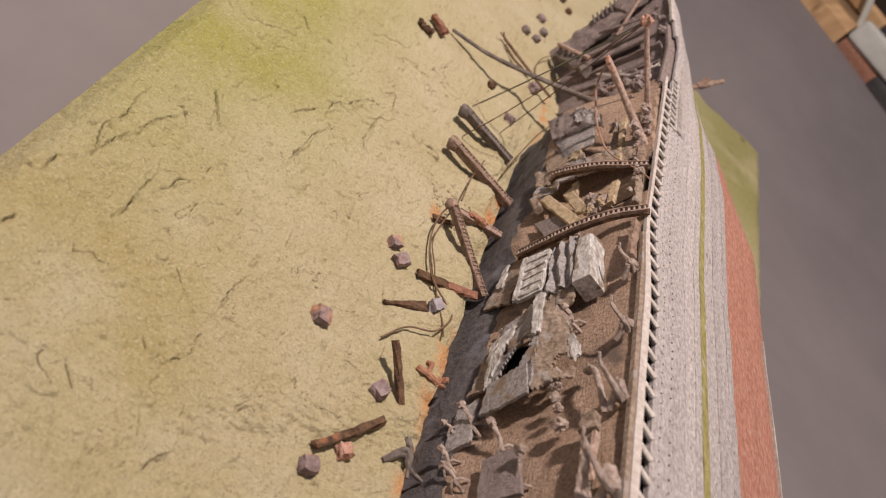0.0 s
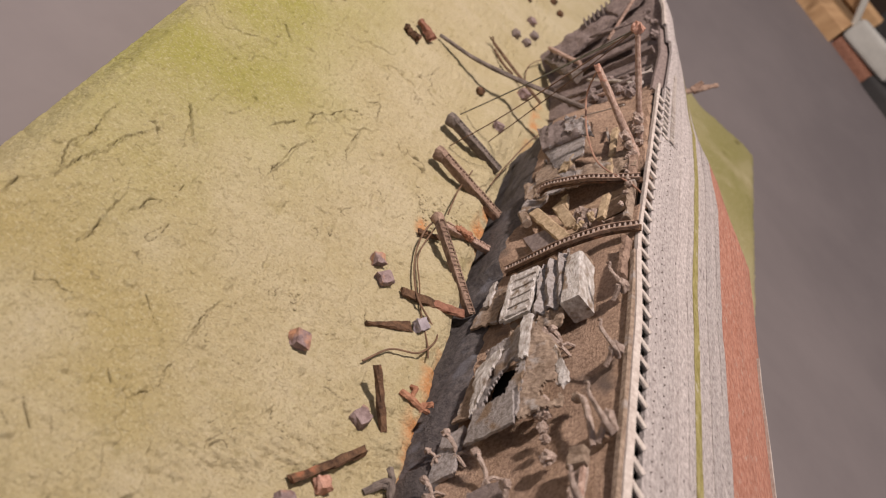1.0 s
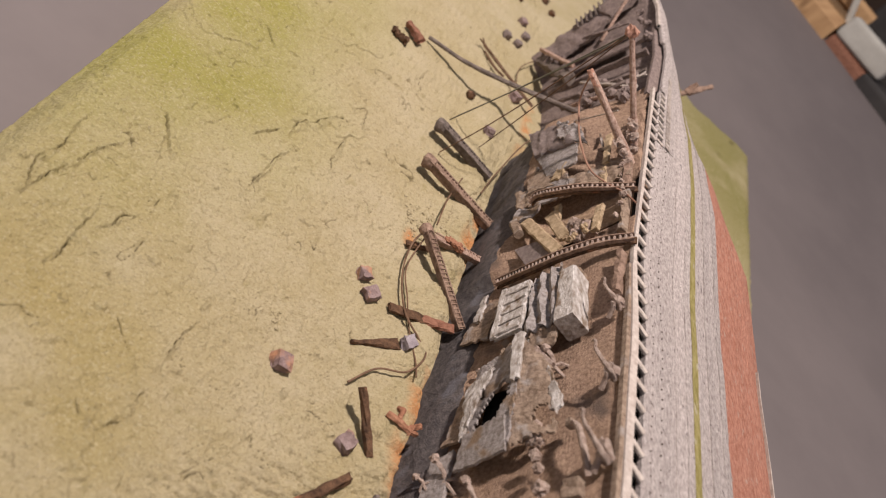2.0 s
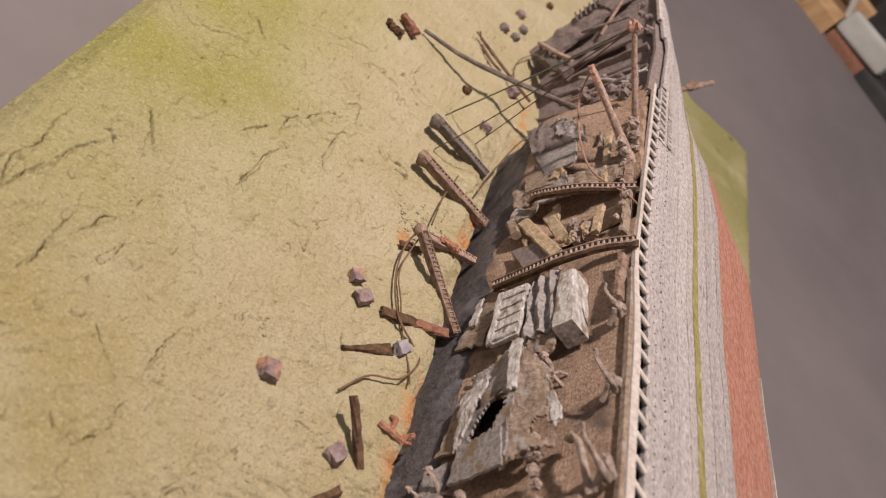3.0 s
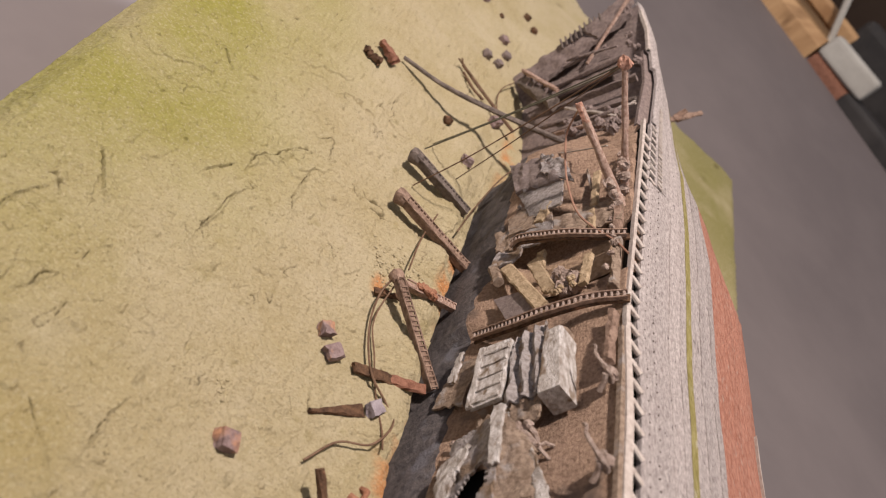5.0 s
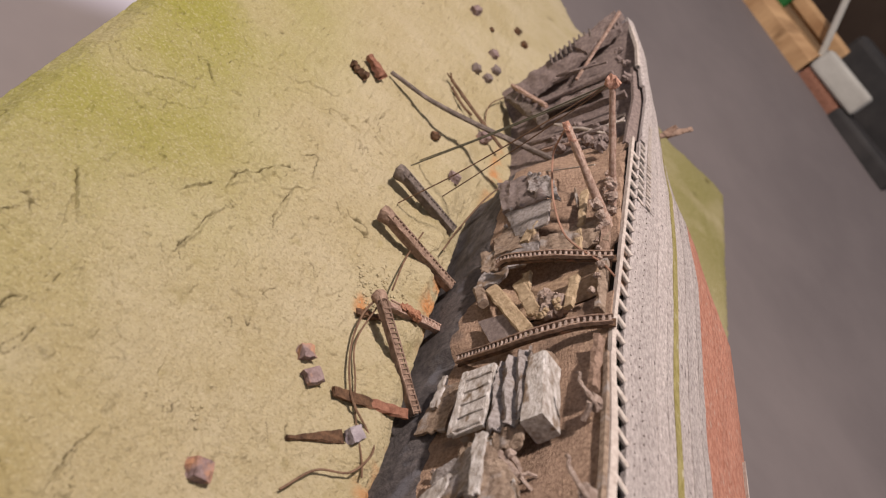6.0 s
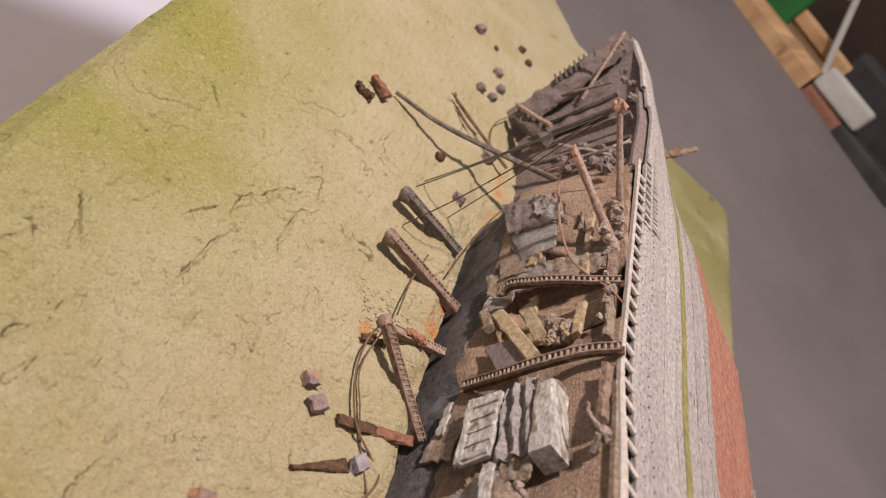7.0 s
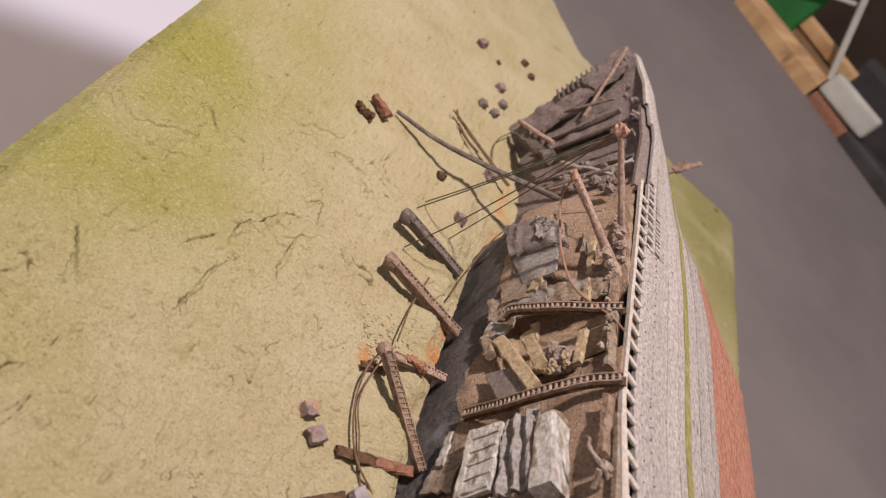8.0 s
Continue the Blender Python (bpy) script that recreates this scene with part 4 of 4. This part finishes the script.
bits("crust", [(150, 40, 4), (146, 44, 5), (143, 38, 5), (158, 34, 4), (140, 48, 5), (152, 52, 4), (162, 44, 3), (206, 66, 4), (200, 70, 3), (186, 68, 3), (212, 68, 5), (134, 62, 5), (128, 60, 6), (122, 62, 6), (117, 60, 6), (126, 57, 6)], 3.4, M_AFT, stern, 300, "crusted debris")
clump = thing("fallen_winch", "dark pink-brown crushed winch leaning on the mud", "winch")
deck_bar("drum", (224, 7, 5), (184, 25, 5), 6.0, 5.0, M_GREYB, clump, jitter=0.9, steps=9)
deck_bar("rail_piece", (226, 10, 9), (188, 29, 8.5), 2.2, 2.2, M_PINK, clump, "dusty pink rail", jitter=0.4)
for k in range(5):
    deck_bar("spoke", (220 - 7 * k, 7 + 3.4 * k, 7.5), (222 - 7 * k, 12 + 3.4 * k, 9.5), 1.2, 1.2, M_AFT, clump, jitter=0.2, steps=2)
strake("stern_cap", -0.8, 1.6, 2, M_RAIL, 0.5, "pale broken cap strip", 196, 236)

prop = thing("propeller_bracket", "faded red forked bracket projecting from the hull bottom", "propeller bracket")
for a, b_ in (((0.060, 0.205, 0.034), (0.086, 0.230, 0.052)), ((0.084, 0.228, 0.0505), (0.096, 0.240, 0.0585)), ((0.083, 0.227, 0.050), (0.084, 0.229, 0.057))):
    bm = bmesh.new()
    beam(bm, a, b_, 0.0042, 0.003, 0.0022, 0.0016, jitter=0.0003, steps=4)
    part("arm", bm, M_BEAM, prop)


# ---------------------------------------------------------------- masts
def lattice_mast(name, tip, foot, w, h, material, label, group, head=True, pitch=1.7):
    """A fallen box mast with flanges and rungs along its upper face."""
    m = thing(name, label, "mast", group, at=foot)
    a, b_ = Vector(tip), Vector(foot)
    d, s, u = frame_along(a, b_)
    bm = bmesh.new()
    beam(bm, a, b_, w * 0.94, h, jitter=0.00015, steps=10)
    core = part("core", bm, material, m)
    for sgn in (-1, 1):
        bm = bmesh.new()
        o = s * sgn * w * 0.5 + u * h * 0.5
        beam(bm, a + o, b_ + o, w * 0.16, w * 0.22, jitter=0.00012, steps=12)
        part("flange", bm, material, m)
    n = int((b_ - a).length / (pitch * MM))
    for k in range(2, n):
        c = a + (b_ - a) * (k + 0.5) / n + u * h * 0.52
        bm = bmesh.new()
        beam(bm, c - s * w * 0.42, c + s * w * 0.42, 0.6 * MM, 0.6 * MM, jitter=0.0001)
        part("rung", bm, material, core)
    if head:
        bm = bmesh.new()
        lump(bm, a, (w * 1.3, w * 1.25, h * 1.35), 7, 0.6, math.atan2(d.y, d.x), 0.45)
        part("head", bm, material, m, "rounded crusted head", smooth=True)
    return m


lattice_mast("fallen_mast", (-0.0330, 0.0940, 0.0060), (-0.0030, 0.0880, 0.0035), 4.2 * MM, 3.8 * MM, M_GREYB, "grey-brown lattice mast fallen onto the mud, dark base", "fallen masts")
lattice_mast("fallen_mast", (-0.0325, 0.0645, 0.0060), (0.0025, 0.0570, 0.0035), 4.0 * MM, 3.8 * MM, M_BEAM, "brown riveted lattice mast fallen onto the mud", "fallen masts")
lattice_mast("fallen_mast", (-0.0250, 0.0222, 0.0085), (0.0015, -0.0065, 0.0030), 3.0 * MM, 3.0 * MM, M_BEAM, "thin brown lattice mast leaning from the deck to the mud", "fallen masts")
lattice_mast("fallen_boom", (-0.0200, 0.0245, 0.0060), (0.0050, 0.0350, 0.0025), 3.0 * MM, 2.8 * MM, M_PINK, "short rusty lattice boom lying beside the deck", "fallen masts", head=False)
rust = thing("rust_clump", "orange rust clump on the fallen boom", "rust clump", at=(-0.012, 0.03, 0))
for k in range(7):
    bm = bmesh.new()
    lump(bm, (-0.0150 + 0.0010 * k, 0.0270 + 0.0006 * (k % 3), 0.0070 + 0.0004 * (k % 2)), (2.6 * MM, 2.2 * MM, 2.2 * MM), 400 + k, 0.8, k, 0.4)
    part("flake", bm, M_RUST, rust)


def derrick(base, tip, r0, r1, label, crust, head=True):
    m = thing("derrick_post", label, "derrick post", "derrick posts", at=base)
    a, b_ = Vector(base), Vector(tip)
    bm = bmesh.new()
    tube(bm, [a + (b_ - a) * k / 10 for k in range(11)], r0, r1, 10, 0.00022)
    part("post", bm, M_PINK, m, smooth=True)
    bm = bmesh.new()
    if head:
        lump(bm, b_, (4.0 * MM, 3.8 * MM, 4.0 * MM), crust, 0.6, 0.3, 0.6)
    else:
        d = (b_ - a).normalized()
        beam(bm, b_ - d * 5.5 * MM, b_ + d * 1.6 * MM, 2.4 * MM, 2.2 * MM, 3.4 * MM, 1.4 * MM, jitter=0.00025, steps=5)
    part("head_block", bm, M_HEAD, m, "rust-pink head block")
    for k in range(6):
        bm = bmesh.new()
        lump(bm, a + (b_ - a) * (0.02 + 0.05 * k) + Vector((0, 0.0015 * (-1) ** k, -0.0006)), (3.2 * MM, 3.4 * MM, 3.0 * MM), crust + 3 + k, 0.9, k, 0.35)
        part("foot_crust", bm, M_DAVIT, m, "dusty crust round the foot")
    return m


E_TIP, D_TIP = Vector((-0.0100, 0.0770, 0.0950)), Vector((-0.0115, 0.0690, 0.0765))
derrick(dp(64, 66, 1), E_TIP, 1.5 * MM, 1.0 * MM, "pinkish rusted derrick post rising from the deck edge", 420)
derrick(dp(56, 65, 1), D_TIP, 1.6 * MM, 1.2 * MM, "pale rust-pink derrick post with a tapered head", 440, False)


def wire(name, pts, r, material, label, n=8, group="rigging wires"):
    bm = bmesh.new()
    tube(bm, smooth_path(pts, n), r, r, 6)
    return sole(name, bm, material, label, "wire", group, smooth=True)


def sag(a, b_, drop):
    a, b_ = Vector(a), Vector(b_)
    return [a, a.lerp(b_, 0.33) - Vector((0, 0, drop * 0.9)), a.lerp(b_, 0.66) - Vector((0, 0, drop)), b_]


wire("rigging_wire", sag(E_TIP, (-0.026, 0.120, 0.001), 0.0020), 0.28 * MM, M_WIREG, "thin greenish rigging wire from derrick to mud")
wire("rigging_wire", sag(E_TIP + Vector((0.001, -0.001, 0.001)), (-0.030, 0.107, 0.004), 0.0010), 0.28 * MM, M_WIREG, "thin greenish rigging wire to a fallen mast")
wire("rigging_wire", sag(E_TIP + Vector((0, 0.001, -0.001)), (-0.028, 0.084, 0.001), 0.0060), 0.28 * MM, M_WIRE, "thin brown slack rigging wire to the mud")
wire("rigging_wire", sag(E_TIP + Vector((0, 0, -0.002)), (-0.012, 0.104, 0.004), 0.0030), 0.25 * MM, M_WIRE, "thin brown slack rigging wire to the mud")
wire("rigging_wire", sag(dp(84, 64, 12), dp(122, 28, 8), 0.0005), 0.3 * MM, M_RAIL, "pale straight wire above the deck")
wire("copper_wire", [D_TIP, dp(76, 57, 27), dp(65, 55, 23), dp(55, 54, 18), dp(45, 55, 12), dp(38, 59, 8), dp(31, 65, 4), dp(23, 69, 2.5)], 0.38 * MM, M_COPPER, "hanging copper-coloured wire from derrick head to rail")
wire("loose_wire", [(x * MM, y * MM, z * MM) for x, y, z in ((-24, 26, 8), (-27, 15, 5), (-26, 1, 3), (-21, -15, 3.6), (-13, -23, 4), (-9.5, -29, 5), (-14, -39, 4.5), (-23, -43, 2.5), (-30, -53, 1.4))], 0.36 * MM, M_WIRE, "loose brown wire looping over the mud")
wire("loose_wire", [(x * MM, y * MM, z * MM) for x, y, z in ((-23, 25, 7), (-25, 6, 2.4), (-21, -8, 2.6), (-17, -20, 2.6), (-12, -33, 4.4), (-10, -38, 4))], 0.30 * MM, M_WIRE, "second loose brown wire beside the loop")
wire("loose_wire", [(x * MM, y * MM, z * MM) for x, y, z in ((-21, 31, 7), (-19, 53, 4.6), (-15, 75, 3.4))], 0.34 * MM, M_WIRE, "brown wire running from mast head to mast")
wire("loose_wire", [(x * MM, y * MM, z * MM) for x, y, z in ((-6, 70, 6), (-1, 92, 6), (6, 118, 14), (16, 132, 26))], 0.34 * MM, M_WIRE, "brown wire rising to the broken deck")
wire("loose_wire", [(x * MM, y * MM, z * MM) for x, y, z in ((9, 233, 4), (0, 212, 3), (-1, 196, 2), (4, 178, 1))], 0.32 * MM, M_WIRE, "thin curled wire by the stern")

bm = bmesh.new()
tube(bm, smooth_path([(-0.055, 0.163, 0.0025), (-0.034, 0.1555, 0.0085), (-0.010, 0.150, 0.018), (0.0215, 0.1425, 0.0325)], 6), 0.95 * MM, 1.5 * MM, 8, 0.00012)
sole("bent_spar", bm, M_GREYB, "long thin bent spar from the mud up to the deck", "spar", smooth=True)
forked = thing("forked_spar", "thin brown spar with a frayed forked tip", "spar", at=(-0.012, 0.18, 0))
for pts, r in ((((-0.026, 0.200, 0.003), (-0.014, 0.190, 0.004), (0.010, 0.172, 0.006)), 0.9), (((-0.024, 0.196, 0.002), (-0.016, 0.186, 0.003), (-0.010, 0.182, 0.004)), 0.7)):
    bm = bmesh.new()
    tube(bm, smooth_path(pts, 5), r * MM, r * MM, 7, 0.0001)
    part("shaft", bm, M_WIRE, forked)
for k in range(4):
    bm = bmesh.new()
    tube(bm, [(-0.026, 0.200, 0.003), (-0.028 - 0.0008 * k, 0.2035 - 0.0016 * k, 0.004 + 0.0006 * (k % 2))], 0.45 * MM, 0.3 * MM, 6)
    part("prong", bm, M_STICK, forked)


# ---------------------------------------------------------------- debris on the mud
def ground_at(x, y):
    return mud_z(x, y)


def stone(x, y, s, seed, material, label, cubic=0.75, tall=0.8):
    bm = bmesh.new()
    lump(bm, (x * MM, y * MM, ground_at(x * MM, y * MM) + s * tall * 0.40 * MM), (s * MM, s * 0.95 * MM, s * tall * MM), seed, 0.45, 0.35 + 0.25 * (seed % 4), cubic)
    return sole("stone", bm, material, label, "stone", "loose stones on the mud")


for k, (x, y, s, m, lab) in enumerate((
        (-50.5, -60, 5.4, M_STONERUST, "mauve cubic stone with a rust-orange face"), (-38, -9.5, 4.4, M_STONE, "small square mauve stone"), (-33.5, -16, 5.0, M_STONE, "mauve angular stone lying on mud"),
        (-24, -72, 5.2, M_STONE, "dark mauve angular stone"), (-36, -108, 4.8, M_STONE, "mauve-grey rounded stone on mud"), (-28, -98, 4.2, M_HEAD, "orange-tinged block of stone"), (-16, -27, 4.6, M_PALE, "lilac pebble beside a shard"),
        (-6, 236, 4.8, M_SLATE, "mauve-grey pebble near the stern"), (-2, 253, 4.8, M_SLATE, "mauve-grey pebble near the stern"), (-14, 236, 4.8, M_SLATE, "mauve-grey pebble near the stern"), (-6, 270, 5.0, M_STONE, "flat grey stone on the mud"),
        (-27, 303, 5.6, M_STONE, "lone dark grey stone on mud"), (-9, 123, 4.6, M_STONE, "mauve pebble near a fallen mast"), (-23, 147, 3.6, M_STICK, "small dark pebble on the mud"), (1, 175, 5.5, M_STONE, "dark mauve pebble by the spar"),
        # the last three: dark lumps added in place of shaded dents in the mud
        (6, 330, 4.5, M_STICK, "small dark lump standing in for a shaded dent"), (13, 318, 4.0, M_STICK, "small dark lump standing in for a shaded dent"), (-12, 300, 2.6, M_STICK, "tiny dark lump standing in for a shaded dent"))):
    stone(x, y, s, 500 + k, m, lab, 0.97 if k < 3 else 0.8)


def stick(name, a, b_, w, h, material, label, category, w2=None, jitter=0.35):
    bm = bmesh.new()
    beam(bm, [v * MM for v in a], [v * MM for v in b_], w * MM, h * MM, (w2 or w) * MM, None, jitter=jitter * MM, steps=7)
    return sole(name, bm, material, label, category)


stick("broken_plank", (-26, -16.5, 2.2), (-13, -12.5, 2.6), 3.2, 1.6, M_STICK, "dark splintered plank end on the mud", "plank")
stick("broken_plank", (-13.5, -12.6, 2.4), (-1.5, -8.5, 3.4), 3.4, 1.8, M_REDWOOD, "rust-red plank leaning on the deck", "plank")
stick("bark_shard", (-18.5, -28, 1.6), (-33.5, -38.5, 1.2), 4.2, 1.2, M_STICK, "flat pointed brown bark shard", "shard", 0.8)
stick("upright_stick", (-16, -71.5, 1.0), (-27.8, -58.3, 9.0), 2.4, 2.2, M_STICK, "brown stick propped upright out of the mud", "stick", 2.0)
stick("knotty_stick", (-37, -102, 2.0), (-20, -81.5, 2.4), 2.6, 2.2, M_STICK, "knotty reddish-brown stick on the mud", "stick", 2.2, 0.5)
stick("wood_chunk", (-68, 159, 3.2), (-58, 153, 3.0), 3.2, 3.4, M_REDWOOD, "split dark wood chunk on the mud", "wood chunk", 5.0, 0.8)
stick("wood_chunk", (-72, 147, 1.8), (-63, 144, 2.0), 3.0, 2.8, M_STICK, "rusty splintered wood chunk", "wood chunk", 3.2, 0.9)
stick("wood_chip", (-28, 18, 1.5), (-19, 22, 1.8), 2.2, 1.4, M_STICK, "dark wood chip under the mast head", "wood chip")
rusty = thing("rusted_fitting", "orange rusted bracket sunk in the mud", "rusted fitting", at=(-0.01, -0.055, 0))
for pts in (((-15, -56, 3), (-12, -58, 5), (-7, -58, 4), (-4, -56, 2)), ((-12.5, -52, 2), (-12, -54, 5.5), (-12, -57, 5)), ((-8, -60, 2), (-7, -57, 4.5), (-4, -54, 4))):
    bm = bmesh.new()
    tube(bm, smooth_path([[v * MM for v in p] for p in pts], 4), 1.2 * MM, 0.9 * MM, 7, 0.00025)
    part("arm", bm, M_RUST, rusty)
twig = thing("twisted_twig", "twisted grey-brown twig at the mud line", "twig", at=(-0.009, -0.09, 0))
for pts in (((-14, -90, 2), (-11, -88, 5), (-9, -92, 4), (-3, -93, 3)), ((-11, -83, 3), (-10, -88, 5), (-8, -95, 3)), ((-16, -93, 1.5), (-13, -90, 3.5), (-10, -89, 4.5))):
    bm = bmesh.new()
    tube(bm, smooth_path([[v * MM for v in p] for p in pts], 4), 1.1 * MM, 0.7 * MM, 7, 0.0002)
    part("branch", bm, M_GREYB, twig)
# crumbs scattered where the mast struck, and a small heap further off
bm = bmesh.new()
rnd = random.Random(78)
for k in range(16):
    x, y = rnd.gauss(-0.058, 0.0012), rnd.gauss(-0.047, 0.0022)
    w = rnd.uniform(0.3, 0.9) * MM
    lump(bm, (x, y, ground_at(x, y) + w * 0.25), (w, w, w * 0.8), 800 + k, 0.7, k, 0.5)
sole("mud_heap", bm, M_CRUMB, "little heap of pale mud crumbs", "crumbs", kind="stuff")
bm = bmesh.new()
rnd = random.Random(77)
for k in range(110):
    x, y = rnd.gauss(-0.024, 0.0045), rnd.gauss(0.034, 0.006)
    s = rnd.uniform(0.4, 1.1) * MM
    lump(bm, (x, y, ground_at(x, y) + s * 0.3), (s, s, s * 0.7), 600 + k, 0.6, k, 0.5)
sole("mud_crumbs", bm, M_CRUMB, "olive mud crumbs thrown up round the mast head", "crumbs", kind="stuff")

# ---------------------------------------------------------------- beyond the sheet
bm = bmesh.new()
lo = [(0.06, 1.03), (0.74, 0.64), (1.25, 1.35), (0.45, 1.75)]
vt = [bm.verts.new((x, y, 0.034)) for x, y in lo]
vl = [bm.verts.new((x, y, -0.034)) for x, y in lo]
bm.faces.new(vt)
bm.faces.new(vl[::-1])
for i in range(4):
    bm.faces.new((vt[i], vt[(i + 1) % 4], vl[(i + 1) % 4], vl[i]))
sole("raised_shelf", bm, M_WOOD, "worn brown wooden shelf board behind the paper sheet", "shelf", kind="structure")
bm = bmesh.new()
beam(bm, (-1.0, 0.4, -0.054), (1.5, 0.4, -0.054), 2.8, 0.04)
sole("workbench", bm, M_WOOD, "wide brown wooden workbench under the paper sheet", "workbench", kind="structure")
bm = bmesh.new()
beam(bm, (-3.0, 0.3, -0.83), (4.0, 0.3, -0.83), 6.0, 0.04)
sole("floor", bm, M_ROOM, "dim brown room floor below the workbench", "floor", kind="structure")
bm = bmesh.new()
beam(bm, (-2.4, 3.15, 0.39), (3.6, 1.85, 0.39), 0.08, 2.4)
sole("wall_back", bm, M_ROOM, "dim brown room wall behind the workbench", "wall", kind="structure")


def block(name, c, along, size, material, label, category, tilt=0.0, jitter=0.0):
    """A rounded box resting where it stands; along is its heading in degrees."""
    bm = bmesh.new()
    bmesh.ops.create_cube(bm, size=1.0)
    bmesh.ops.scale(bm, vec=size, verts=bm.verts)
    bmesh.ops.bevel(bm, geom=list(bm.edges), offset=min(size) * 0.22, segments=3, affect="EDGES", profile=0.6)
    bmesh.ops.transform(bm, matrix=pose(*c, 0, tilt, along), verts=bm.verts)
    return sole(name, bm, material, label, category, smooth=False)


block("cloth_roll", (0.415, 0.776, 0.078), -34, (0.078, 0.030, 0.030), M_CREAM, "pale cream folded cloth roll on the bench", "cloth roll")
block("tool_tray", (0.486, 0.743, 0.048), -34, (0.110, 0.06, 0.028), M_DARKBOX, "low charcoal tool tray on the bench", "tray")
block("storage_box", (0.520, 0.830, 0.080), -34, (0.20, 0.05, 0.092), M_DARKBOX, "charcoal plastic storage box on the bench", "storage box")
block("green_card_box", (0.300, 0.885, 0.092), -24, (0.070, 0.034, 0.100), M_GREEN, "green card box standing on the bench", "box")
stick("timber_offcut", (262, 882, 58), (385, 806, 56), 52, 44, M_WOOD, "pale brown timber offcut lying on the bench", "offcut", None, 0.3)
stick("timber_offcut", (330, 880, 96), (420, 838, 92), 26, 22, M_WOOD, "short timber offcut on top of another", "offcut", None, 0.3)
stick("timber_offcut", (388, 804, 48), (446, 765, 44), 46, 34, M_REDWOOD, "dark red-brown timber offcut on the bench", "offcut", None, 0.3)
stick("white_lath", (400, 812, 60), (325, 846, 196), 18, 8, M_CREAM, "white painted lath leaning over the bench", "lath", None, 0.1)
stick("white_lath", (272, 862, 112), (345, 842, 150), 8, 5, M_CREAM, "thin cream lath across the green box", "lath", None, 0.1)
